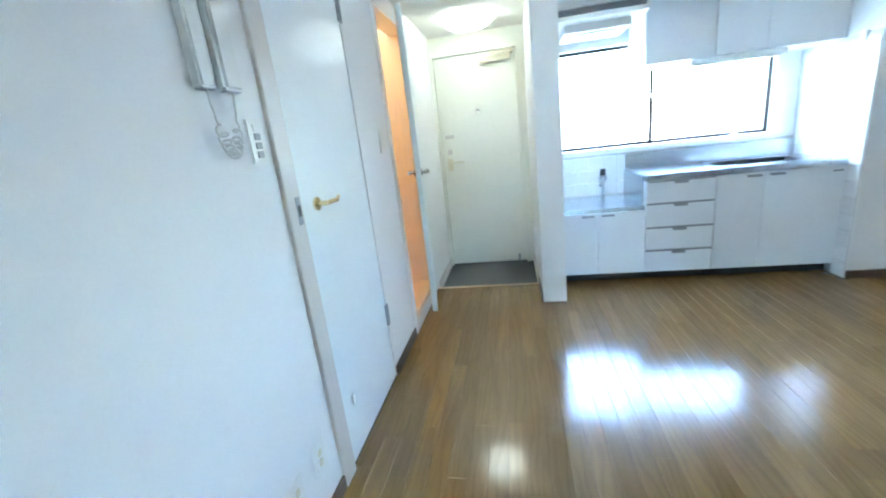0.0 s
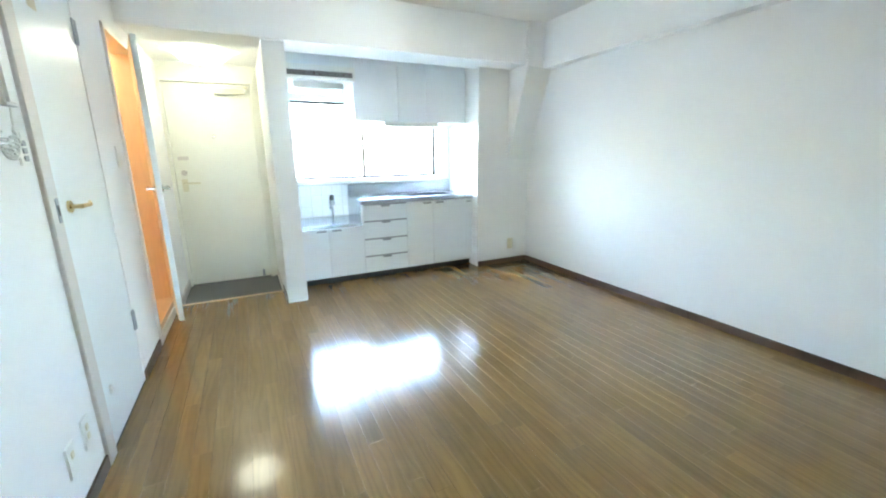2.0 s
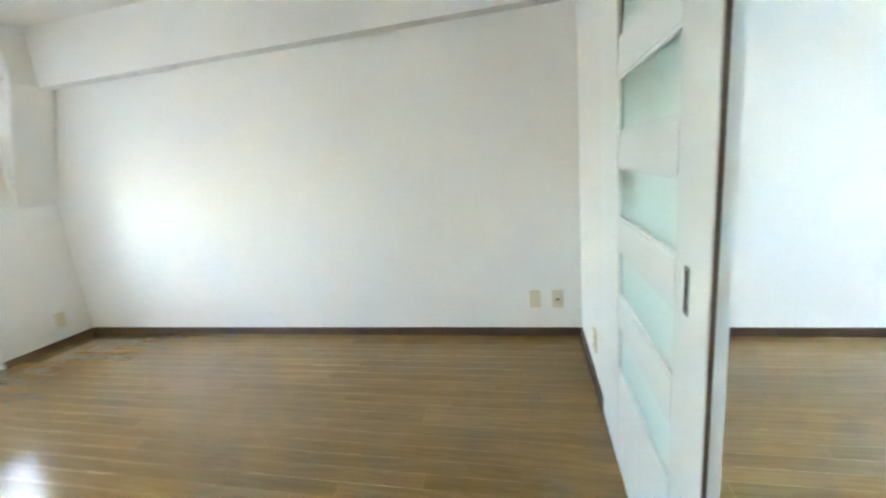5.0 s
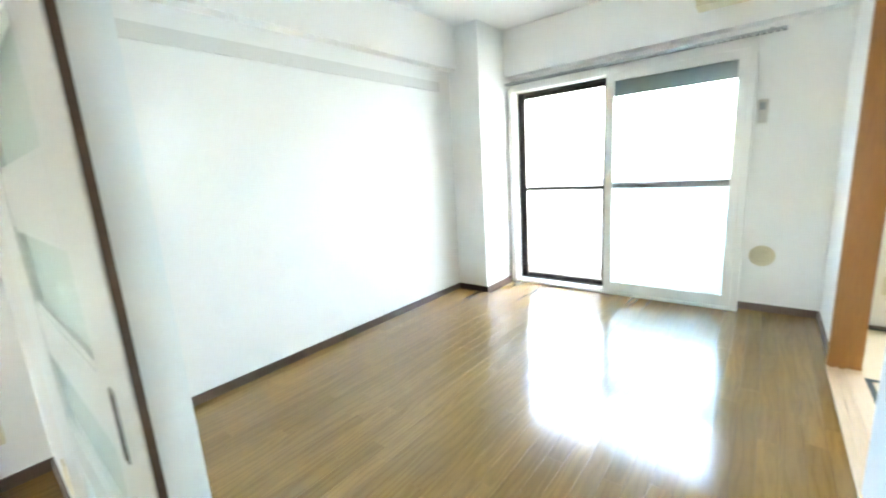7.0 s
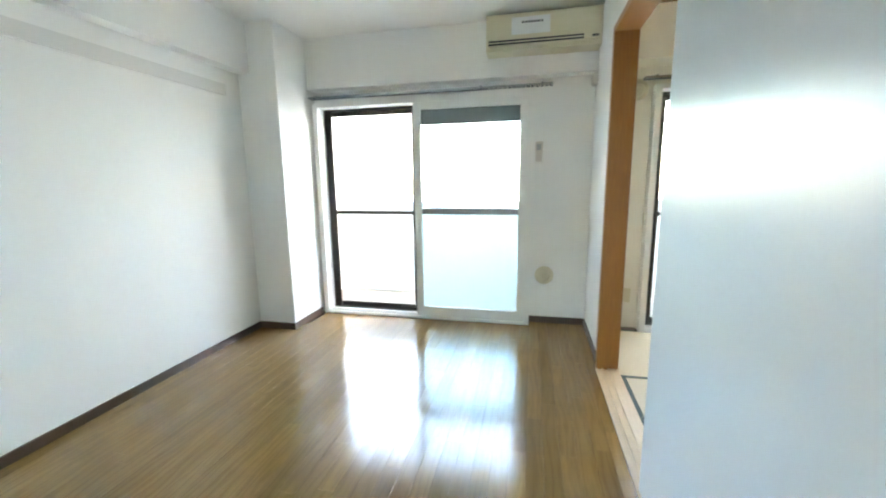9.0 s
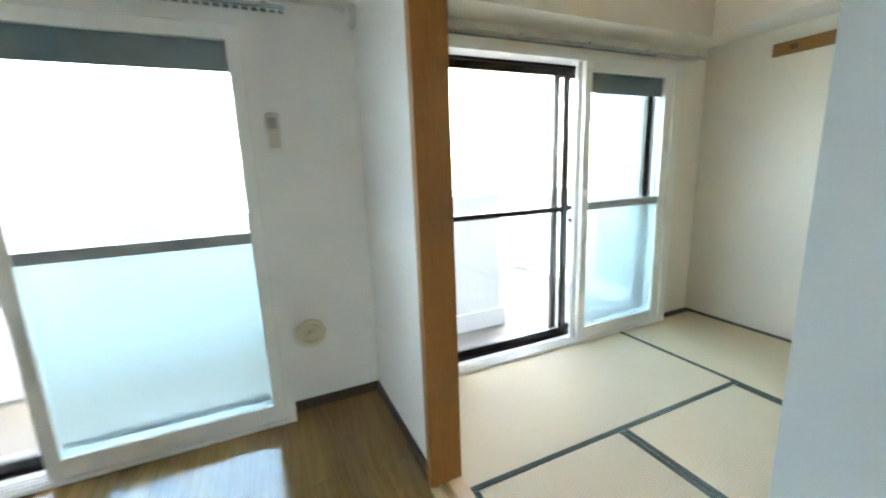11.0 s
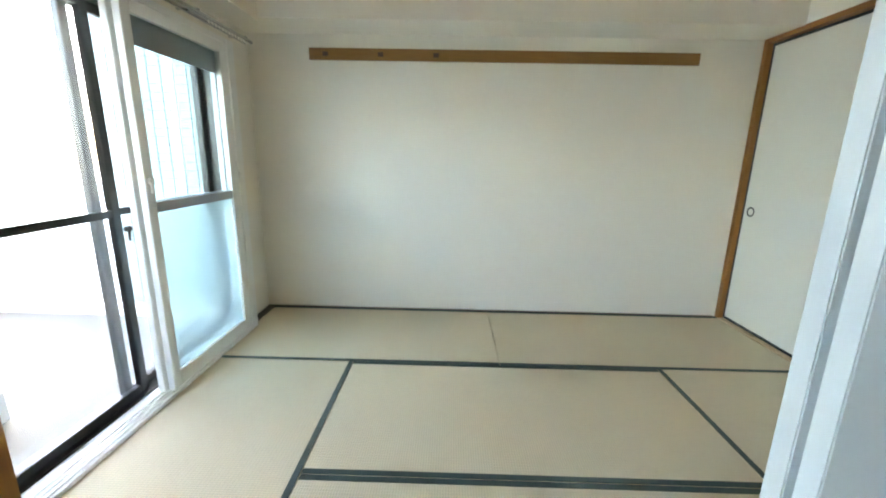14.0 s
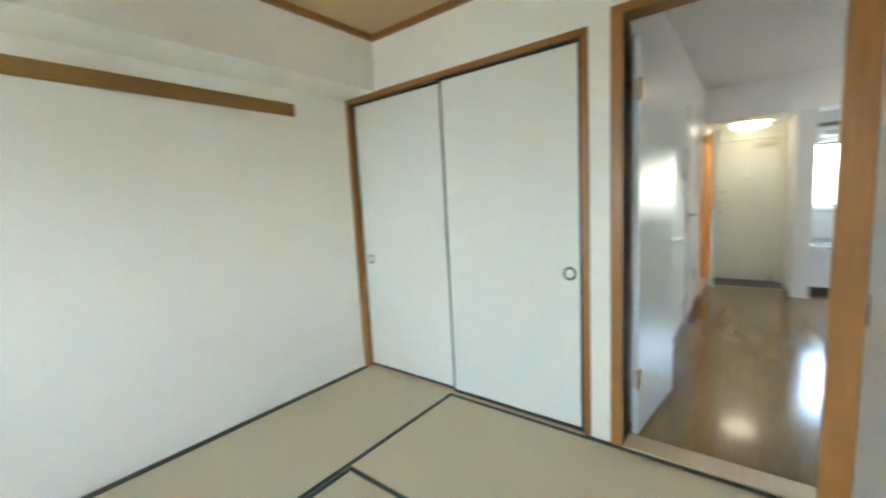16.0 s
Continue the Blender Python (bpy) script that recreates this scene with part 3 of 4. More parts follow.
# fusuma between bedroom and tatami room
structure("fusuma_frame", ORANGE_WOOD, [(XP0 - 0.008, XP1 + 0.022, YF0 - 0.04, YF0, 0, KH), (XP0 - 0.008, XP1 + 0.022, YF1, YF1 + 0.035, 0, KH),
                                        (XP0 - 0.008, XP1 + 0.022, YF0 - 0.04, YF1 + 0.035, KH, KH + 0.035)], "orange varnished wooden posts and head", "trim")
structure("fusuma_sill", PALE_WOOD, [(XP0 - 0.008, 0.716, YF0, YF1, -0.014, 0.010), (0.742, 0.754, YF0, YF1, -0.014, 0.010), (0.780, XP1 + 0.026, YF0, YF1, -0.014, 0.010),
                                     (0.716, 0.742, YF0, YF1, -0.014, 0.002), (0.754, 0.780, YF0, YF1, -0.014, 0.002)], "pale grooved wooden sill", "trim")


def fusuma(x0, x1, y0, y1, side):
    """side: +1 has its pull on the bedroom face, -1 on the other."""
    t = thing("fusuma_panel", "white glossy sliding panel pushed half open", "sliding panel", "bedroom fusuma")
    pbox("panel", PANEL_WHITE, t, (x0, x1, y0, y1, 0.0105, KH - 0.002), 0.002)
    x = x1 if side > 0 else x0
    bm = box(bmesh.new(), x - 0.001, x + 0.002, y1 - 0.044, y1 - 0.022, 0.95, 1.03, 0.001)
    pull_frame = part("pull_handle", bm, CHROME, t)
    pbox("pull_recess", TOE, pull_frame, (x - 0.0025, x + 0.0025, y1 - 0.040, y1 - 0.027, 0.957, 1.005), 0.0)


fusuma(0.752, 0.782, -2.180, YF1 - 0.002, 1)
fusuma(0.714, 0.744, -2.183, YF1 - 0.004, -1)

# closet
cl = thing("closet_frame", "orange varnished wooden closet frame", "frame", kind="structure")
pbox("post", ORANGE_WOOD, cl, (XT, XT + 0.04, YT - 0.008, YL - 0.03, 0, KH + 0.02), 0.003)
pbox("post", ORANGE_WOOD, cl, (-0.195, -0.158, YT - 0.008, YL - 0.03, 0, KH + 0.02), 0.003)
pbox("head", ORANGE_WOOD, cl, (XT + 0.04, -0.195, YT - 0.008, YL - 0.03, KH - 0.015, KH + 0.02), 0.003)
pbox("sill", PALE_WOOD, cl, (XT + 0.04, -0.195, YT - 0.008, YL - 0.03, -0.014, 0.006), 0.002)


def closet_door(x0, x1, y0, y1, hx):
    t = thing("closet_door", "off-white paper closet door with dark edges", "closet door", "closet doors")
    pbox("panel", FUSUMA, t, (x0 + 0.014, x1 - 0.014, y0, y1, 0.03, KH - 0.035), 0.002)
    bm = box(bmesh.new(), x0, x0 + 0.014, y0 - 0.003, y1, 0.01, KH - 0.018, 0.002)
    box(bm, x1 - 0.014, x1, y0 - 0.003, y1, 0.01, KH - 0.018, 0.002)
    box(bm, x0 + 0.014, x1 - 0.014, y0 - 0.003, y1, 0.01, 0.03, 0.002)
    box(bm, x0 + 0.014, x1 - 0.014, y0 - 0.003, y1, KH - 0.035, KH - 0.018, 0.002)
    part("edge_frame", bm, TOE, t, "thin black lacquered edging")
    m = Matrix.Translation((hx, y0 + 0.001, 0.88)) @ pose(0, 0, 0, 90, 0, 0)
    bm = lathe(bmesh.new(), [(0.036, 0), (0.036, 0.004), (0.033, 0.0065), (0.027, 0.005), (0.025, 0.0025), (0.0245, 0.002)], 32, m)
    part("round_pull", bm, TOE, t, "dark round metal pull", smooth=False)
    bm = lathe(bmesh.new(), [(0.0005, 0.0024), (0.012, 0.0022), (0.0248, 0.0026)], 24, m)
    part("pull_cup", bm, FUSUMA, t)


closet_door(XT + 0.042, -1.045, YT + 0.032, YT + 0.052, -1.835)
closet_door(-1.075, -0.197, YT + 0.006, YT + 0.026, -0.265)


# ---- windows ----
def sash(parent, x0, x1, y0, y1, z0, z1, mat, w=0.05, mid=None, up=None, low=None, name="sash", bottom=None, first=None):
    t = new(name)
    t.parent = parent
    b = bottom or w
    v = first or w
    pbox("stile", mat, t, (x0, x0 + v, y0, y1, z0, z1), 0.003)
    pbox("stile", mat, t, (x1 - w, x1, y0, y1, z0, z1), 0.003)
    pbox("top_rail", mat, t, (x0 + v, x1 - w, y0 + 0.0005, y1 - 0.0005, z1 - w, z1), 0.003)
    pbox("bottom_rail", mat, t, (x0 + v, x1 - w, y0 + 0.0005, y1 - 0.0005, z0, z0 + b), 0.003)
    yc = (y0 + y1) / 2
    cuts = [(z0 + b, z1 - w, up)]
    if mid:
        h = mid[1]
        pbox("mid_rail", mat if len(mid) < 3 else mid[2], t, (x0 + v, x1 - w, y0 + 0.001, y1 - 0.001, mid[0] - h / 2, mid[0] + h / 2), 0.003)
        cuts = [(z0 + b, mid[0] - h / 2, low), (mid[0] + h / 2, z1 - w, up)]
    for a, c, g in cuts:
        if g:
            p = pbox("pane", g, t, (x0 + v - 0.002, x1 - w + 0.002, yc - 0.002, yc + 0.002, a - 0.002, c + 0.002), 0.0)
            p.visible_shadow = False
    return t


def crescent(parent, x, y, z, mat):
    bm = rod(bmesh.new(), (x, y - 0.004, z), (x, y + 0.014, z), 0.016, seg=18)
    rod(bm, (x, y + 0.010, z), (x + 0.012, y + 0.016, z - 0.055), 0.007, 0.005)
    part("crescent_lock", bm, mat, parent)


def balcony_window(name, x0, x1, xm, xo, label, jamb=0.025, first=0.058, shift=0.0):
    """Outer dark aluminium pair, inner white resin pair pushed together over the west half."""
    w = thing(name, label, "window", kind="structure")
    bm = bmesh.new()
    for d in ((x0, x0 + 0.03, YW - 0.17, YW - 0.03, 0, 1.90), (x1 - 0.03, x1, YW - 0.17, YW - 0.03, 0, 1.90), (x0 + 0.03, x1 - 0.03, YW - 0.17, YW - 0.03, 1.865, 1.90), (x0 + 0.03, x1 - 0.03, YW - 0.17, YW - 0.03, 0.0, 0.03)):
        box(bm, *d, 0.002)
    box(bm, x1 - 0.092, x1 - 0.031, YW - 0.052, YW - 0.032, 0.031, 1.864, 0.002)
    box(bm, x0 + jamb + 0.0005, x0 + jamb + 0.009, YW - 0.055, YI - 0.082, 0.031, 1.864, 0.001)
    part("outer_frame", bm, BLACK_ALU, w, "dark bronze aluminium frame")
    bm = bmesh.new()
    for d in ((x0 - 0.02, x0 + jamb, YW - 0.03, YI, 0.0, 1.915), (x1 - 0.025, x1 + 0.02, YW - 0.03, YI, 0.0, 1.915), (x0 + jamb, x1 - 0.025, YW - 0.03, YI, 1.88, 1.915), (x0 + jamb, x1 - 0.025, YW - 0.03, YI, 0.0, 0.022)):
        box(bm, *d, 0.003)
    part("inner_frame", bm, SASH_WHITE, w, "white resin inner frame")
    bm = bmesh.new()
    for y in (YI - 0.018, YI - 0.043, YI - 0.068):
        box(bm, x0 + 0.03, x1 - 0.03, y - 0.002, y + 0.002, 0.022, 0.030)
    part("sill_track", bm, SASH_WHITE, w)
    sash(w, xo - 0.05, x1 - 0.03, YW - 0.088, YW - 0.056, 0.03, 1.865, BLACK_ALU, 0.045, (0.95, 0.035), CLEAR, CLEAR, "outer_sash")
    sash(w, x0 + 0.03, xo + 0.05 - shift * 0.6, YW - 0.128, YW - 0.096, 0.03, 1.865, BLACK_ALU, 0.045, (0.95, 0.035), CLEAR, CLEAR, "outer_sash")
    sash(w, x0 + jamb + 0.001, xm + 0.012, YI - 0.038, YI - 0.004, 0.03, 1.88, SASH_WHITE, 0.058, (0.975, 0.05, GREY_PLASTIC), TINT, FROST, "inner_sash", 0.085, first)
    sash(w, x0 + jamb + 0.001, xm + 0.030, YI - 0.078, YI - 0.046, 0.03, 1.88, SASH_WHITE, 0.058, (0.975, 0.05, GREY_PLASTIC), TINT, FROST, "inner_sash", 0.085, first)
    crescent(w, xo - 0.03 + (0.0 if shift else -0.04), YW - 0.056, 0.87, BLACK_ALU)
    crescent(w, xm - 0.018, YI - 0.004, 1.10, SASH_WHITE)
    pbox("screen_band", GREY_PLASTIC, w, (x0 + jamb + 0.02, xm - 0.03, YI - 0.0435, YI - 0.0405, 1.70, 1.842), 0.0, "dark grey band behind the top of the pane")
    pbox("side_latch", SASH_WHITE, w, (x0 + 0.03, x0 + 0.06, YI - 0.004, YI + 0.012, 1.075, 1.115), 0.004)
    return w


balcony_window("window_1", 1.25, 3.125, 2.205, 2.283, "balcony window with white inner sashes slid half open", shift=0.058)
balcony_window("window_2", -1.54, 0.335, -0.672, -0.63, "tatami-room balcony window with white inner sashes half open", 0.06, 0.082)


def curtain_rail(x0, x1, y, z):
    t = thing("curtain_rail", "grey metal double curtain rail over the window", "curtain rail", "curtain rails")
    pbox("rail", STEEL, t, (x0, x1, y, y + 0.018, z, z + 0.018), 0.003)
    pbox("rail", STEEL, t, (x0, x1, y - 0.045, y - 0.027, z, z + 0.018), 0.003)
    n = 5
    for k in range(n):
        x = x0 + 0.08 + (x1 - x0 - 0.16) * k / (n - 1)
        pbox("bracket", STEEL, t, (x - 0.01, x + 0.01, y - 0.10, y + 0.02, z + 0.018, z + 0.026), 0.002)
    for k in range(14):
        x = x0 + 0.03 + 0.035 * k
        part("runner", rod(bmesh.new(), (x, y + 0.009, z - 0.016), (x, y + 0.009, z), 0.005, seg=8), PLASTIC, t)


curtain_rail(1.09, 3.15, YI + 0.035, 1.945)
curtain_rail(-1.72, 0.45, YI + 0.035, 1.945)

# kitchen window
w = thing("window_3", "kitchen sliding window with white frame and dark sashes", "window", kind="structure")
bm = bmesh.new()
for d in ((1.05, 1.075, YK - 0.02, YK + 0.12, 0.96, 1.80), (2.68, 2.72, YK - 0.02, YK + 0.12, 0.96, 1.80), (1.075, 2.68, YK - 0.02, YK + 0.12, 1.765, 1.80)):
    box(bm, *d, 0.003)
part("window_frame", bm, SASH_WHITE, w)
part("window_sill", box(bmesh.new(), 1.03, 2.74, YK - 0.055, YK + 0.12, 0.935, 0.978, 0.004), SASH_WHITE, w)
sash(w, 1.075, 1.845, YK + 0.06, YK + 0.085, 0.980, 1.765, BLACK_ALU, 0.026, None, KITCHEN_FROST, None)
sash(w, 1.81, 2.68, YK + 0.03, YK + 0.055, 0.980, 1.765, BLACK_ALU, 0.026, None, KITCHEN_FROST, None)
crescent(w, 1.825, YK + 0.02, 1.36, PLASTIC)

# ---- kitchen ----
KF = 3.84


def front(parent, x0, x1, z0, z1, name="door", mat=None):
    f = pbox(name, mat or CABINET, parent, (x0 + 0.002, x1 - 0.002, KF - 0.018, KF, z0, z1), 0.002)
    return f


def pull(parent, x, z):
    bm = box(bmesh.new(), x - 0.045, x + 0.045, KF - 0.032, KF - 0.017, z - 0.012, z - 0.006, 0.002)
    box(bm, x - 0.045, x + 0.045, KF - 0.034, KF - 0.030, z - 0.022, z - 0.008, 0.0015)
    part("handle", bm, DULL_METAL, parent)


def carcass(name, label, x0, x1, top):
    t = thing(name, label, "kitchen cabinet", "kitchen base cabinets")
    pbox("body", CABINET, t, (x0, x1, KF + 0.001, YK - 0.002, 0.070, top), 0.001)
    pbox("kick_board", TOE, t, (x0, x1, KF + 0.05, KF + 0.065, -0.012, 0.069), 0.0, "black recessed kick board")
    return t


c1 = carcass("stove_cabinet", "low grey-white two-door cabinet under the stove space", 1.010, 1.618, 0.55)
for a, b in ((1.010, 1.285), (1.285, 1.618)):
    f = front(c1, a, b, 0.072, 0.548)
    pull(f, b - 0.07 if a < 1.1 else a + 0.07, 0.545)
c2 = carcass("drawer_cabinet", "grey-white cabinet with four drawers", 1.620, 2.073, 0.755)
for a, b in ((0.072, 0.236), (0.246, 0.410), (0.420, 0.587), (0.597, 0.75)):
    f = front(c2, 1.620, 2.073, a, b, "drawer")
    pull(f, 1.846, b)
    # Added grey strip paints in the dark of the groove over each drawer.
    pbox("groove_strip", DULL_METAL, c2, (1.624, 2.069, KF - 0.0225, KF - 0.0182, b - 0.006, b + 0.008), 0.001, "grey strip standing in for the dark groove between drawers")
c3 = carcass("sink_cabinet", "grey-white two-door cabinet under the sink", 2.075, 2.850, 0.59)
pbox("side_panel", CABINET, c3, (2.075, 2.09, KF + 0.001, YK - 0.002, 0.591, 0.756), 0.001)
pbox("side_panel", CABINET, c3, (2.835, 2.850, KF + 0.001, YK - 0.002, 0.591, 0.756), 0.001)
for a, b in ((2.075, 2.37), (2.37, 2.850)):
    f = front(c3, a, b, 0.072, 0.75)
    pull(f, b - 0.07 if a < 2.1 else a + 0.07, 0.748)
pbox("maker_plate", GREY_PLASTIC, c3, (2.77, 2.83, KF - 0.0195, KF - 0.018, 0.715, 0.728), 0.0)

wt = thing("sink_worktop", "stainless steel worktop with a sink and upstand", "worktop")
bm = bmesh.new()
for d in ((1.612, 2.16, KF - 0.028, YK - 0.04, 0.757, 0.80), (2.74, 2.851, KF - 0.028, YK - 0.04, 0.757, 0.80), (2.16, 2.74, KF - 0.028, KF + 0.08, 0.757, 0.80), (2.16, 2.74, YK - 0.13, YK - 0.04, 0.757, 0.80)):
    box(bm, *d, 0.004)
part("top", bm, STEEL, wt)
bm = bmesh.new()
for d in ((2.155, 2.16, KF + 0.078, YK - 0.128, 0.60, 0.798), (2.74, 2.745, KF + 0.078, YK - 0.128, 0.60, 0.798), (2.155, 2.745, KF + 0.075, KF + 0.08, 0.60, 0.798), (2.155, 2.745, YK - 0.13, YK - 0.125, 0.60, 0.798), (2.155, 2.745, KF + 0.078, YK - 0.128, 0.595, 0.60)):
    box(bm, *d)
part("basin", bm, BASIN, wt)
part("drain", lathe(bmesh.new(), [(0.06, 0), (0.06, 0.006), (0.05, 0.008), (0.02, 0.004)], 28, Matrix.Translation((2.45, 4.12, 0.60))), CHROME, wt)
bm = box(bmesh.new(), 1.612, 2.851, YK - 0.04, YK - 0.022, 0.757, 0.915, 0.004)
part("upstand", bm, STEEL, wt)
st = thing("stove_shelf", "stainless steel stove shelf with raised side", "worktop")
pbox("top", STEEL, st, (1.010, 1.610, KF - 0.022, YK - 0.02, 0.552, 0.585), 0.004)
pbox("side_guard", STEEL, st, (1.605, 1.610, KF + 0.02, YK - 0.02, 0.586, 0.79), 0.001)
gt = thing("gas_tap", "grey wall gas tap with a dark knob", "gas tap")
bm = rod(bmesh.new(), (1.43, YK - 0.012, 0.74), (1.43, YK - 0.07, 0.74), 0.028)
rod(bm, (1.43, YK - 0.06, 0.74), (1.40, YK - 0.13, 0.69), 0.017)
box(bm, 1.395, 1.465, YK - 0.014, YK - 0.002, 0.69, 0.79, 0.003)
part("valve", bm, DULL_METAL, gt)
part("knob", rod(bmesh.new(), (1.43, YK - 0.055, 0.766), (1.43, YK - 0.055, 0.82), 0.026, 0.02), TOE, gt)
part("gas_pipe", rod(bmesh.new(), (1.43, YK - 0.045, 0.585), (1.43, YK - 0.045, 0.74), 0.012), STEEL, gt)
pbox("sill_bottle", PLASTIC, thing("soap_bottle", "small white plastic bottle on the window sill", "bottle"), (2.40, 2.44, YK - 0.05, YK - 0.015, 0.978, 1.06), 0.012)

for k, (a, b) in enumerate(((1.636, 2.08), (2.08, 2.392), (2.392, 2.846))):
    u = thing("wall_cabinet", "pale grey wall cabinet with a flush door", "wall cabinet", "kitchen wall cabinets")
    pbox("body", CABINET, u, (a + 0.001, b - 0.001, 3.998, YK - 0.002, 1.548, 2.075), 0.001)
    pbox("door", CABINET, u, (a + 0.002, b - 0.002, 3.978, 3.997, 1.546, 2.072), 0.002)
structure("cabinet_filler", CABINET, [(1.636, 2.85, 4.01, YK, 2.08, 2.13), (1.010, 1.632, 3.92, YK, 2.0, 2.13)], "grey-white filler over the wall cabinets", "trim")
sl = thing("cabinet_light", "white strip light under the wall cabinets", "light")
pbox("body", PLASTIC, sl, (1.95, 2.55, 4.03, 4.10, 1.512, 1.546), 0.006)
pbox("diffuser", PLASTIC, sl, (1.97, 2.53, 4.035, 4.095, 1.500, 1.511), 0.004)
hd = thing("range_hood", "white shallow extractor fan hood", "range hood")
bm = box(bmesh.new(), 1.010, 1.632, 3.86, 4.38, 1.95, 1.995, 0.004)
box(bm, 1.010, 1.632, 3.86, 4.38, 1.875, 1.905, 0.004)
part("body", bm, PLASTIC, hd)
bm = bmesh.new()
for k in range(5):
    box(bm, 1.03, 1.61, 3.868, 3.875, 1.911 + k * 0.008, 1.914 + k * 0.008)
part("slats", bm, GREY_PLASTIC, hd)
pbox("slot_back", BASE, hd, (1.012, 1.630, 3.88, 4.38, 1.905, 1.95), 0.0, "dark brown inner slot")
pbox("slot_end", PLASTIC, hd, (1.612, 1.632, 3.86, 3.88, 1.905, 1.95), 0.001)
pbox("fan_box", PLASTIC, hd, (1.10, 1.55, 3.98, 4.36, 1.82, 1.874), 0.006)
pbox("filter", GREY_PLASTIC, hd, (1.18, 1.47, 4.03, 4.30, 1.812, 1.819), 0.002)
pbox("glass_shade", CLEAR, hd, (1.05, 1.58, 3.95, 3.955, 1.79, 1.874), 0.0)
hk = thing("towel_hook", "small white bracket on the tiled side wall", "hook")
pbox("plate", PLASTIC, hk, (2.838, 2.851, 3.82, 3.86, 1.45, 1.56), 0.004)

# ---- lamps ----
hl = thing("hall_ceiling_lamp", "round frosted dome ceiling lamp switched on", "ceiling lamp", place=(0.42, 4.15, 2.085))
part("base", lathe(bmesh.new(), [(0.12, -0.018), (0.12, 0.0)], 32), PLASTIC, hl)
prof = [(0.20 * math.cos(a), -0.015 - 0.085 * math.sin(a)) for a in [radians(d) for d in (0, 15, 30, 45, 60, 75, 88)]]
part("shade", lathe(bmesh.new(), list(reversed(prof)), 40), HALL_LAMP, hl, "glowing frosted shade", True)
ll = thing("living_ceiling_lamp", "rectangular white acrylic ceiling lamp switched on", "ceiling lamp", place=(1.655, 2.60, CH))
pbox("base", PLASTIC, ll, (-0.29, 0.29, -0.18, 0.18, -0.03, 0.0), 0.01)
bm = box(bmesh.new(), -0.335, 0.335, -0.215, 0.215, -0.095, -0.03)
bmesh.ops.bevel(bm, geom=[e for e in bm.edges if abs((e.verts[0].co - e.verts[1].co).z) > 0.05], offset=0.07, segments=6, affect="EDGES")
bmesh.ops.bevel(bm, geom=[e for e in bm.edges if e.verts[0].co.z < -0.09 and e.verts[1].co.z < -0.09], offset=0.025, segments=4, affect="EDGES")
part("shade", bm, LAMP, ll, "glowing white acrylic cover")
pbox("rim", GREY_PLASTIC, ll, (-0.325, 0.325, -0.205, 0.205, -0.037, -0.029), 0.004)

tl = thing("toilet_lamp", "warm bulb lighting the small room", "ceiling lamp", place=(-0.55, 3.35, CH))
part("base", lathe(bmesh.new(), [(0.05, -0.03), (0.06, 0.0)], 24), PLASTIC, tl)
part("bulb", lathe(bmesh.new(), [(0.012, -0.16), (0.04, -0.145), (0.052, -0.11), (0.04, -0.07), (0.02, -0.03)], 24), BULB, tl, "", True)

# ---- small fixtures ----
ic = thing("intercom", "white wall intercom handset with a coiled cord", "intercom")
pbox("base", PLASTIC, ic, (0.0, 0.030, 1.605, 1.655, 1.380, 1.618), 0.006)
pbox("cradle", PLASTIC, ic, (0.0, 0.016, 1.6555, 1.735, 1.386, 1.613), 0.004)
hs = pbox("handset", PLASTIC, ic, (0.0165, 0.046, 1.664, 1.732, 1.376, 1.626), 0.009, "glossy white handset")
pbox("earpiece", GREY_PLASTIC, hs, (0.020, 0.042, 1.674, 1.722, 1.3745, 1.3765), 0.0, "grey cord end cap")
pbox("base_foot", GREY_PLASTIC, ic, (0.004, 0.026, 1.611, 1.649, 1.3775, 1.3805), 0.0)


def coil(a, b, sag, turns, radius):
    """A coiled cord between two points that hangs down by sag."""
    cu = bpy.data.curves.new("cord", "CURVE")
    cu.dimensions = "3D"
    cu.bevel_depth, cu.bevel_resolution = 0.0030, 2
    sp = cu.splines.new("POLY")
    n = turns * 14
    sp.points.add(n)
    a, b = Vector(a), Vector(b)
    for k in range(n + 1):
        f = k / n
        p = a.lerp(b, f) - Vector((0, 0, sag * math.sin(math.pi * f) ** 0.7))
        ang = 2 * math.pi * turns * f
        r = radius * min(1.0, max(0.05, 12 * f - 1.2), max(0.05, 12 * (1 - f) - 1.2))
        sp.points[k].co = (p.x + r * math.cos(ang), p.y + r * math.cos(ang) * 0.8, p.z + r * math.sin(ang), 1)
    return cu


cord = new("coiled_cord", coil((0.018, 1.630, 1.378), (0.031, 1.703, 1.374), 0.145, 15, 0.0095))
cord.data.materials.append(PLASTIC)
cord.parent = ic


def plate(name, label, place, out, w, h, items, mat=None, category="outlet", group=""):
    """A wall plate: out is the wall's normal along x or y; items are (dx, dz, w, h, material)."""
    t = thing(name, label, category, group, place)
    t.rotation_euler = (0, 0, {(1, 0): radians(90), (-1, 0): radians(-90), (0, -1): 0.0, (0, 1): radians(180)}[out])
    pbox("cover", mat or PLASTIC, t, (-w / 2, w / 2, -0.007, 0.001, -h / 2, h / 2), 0.003)
    for nm, dx, dz, iw, ih, im in items:
        pbox(nm, im, t, (dx - iw / 2, dx + iw / 2, -0.0105, -0.0065, dz - ih / 2, dz + ih / 2), 0.001)
    return t


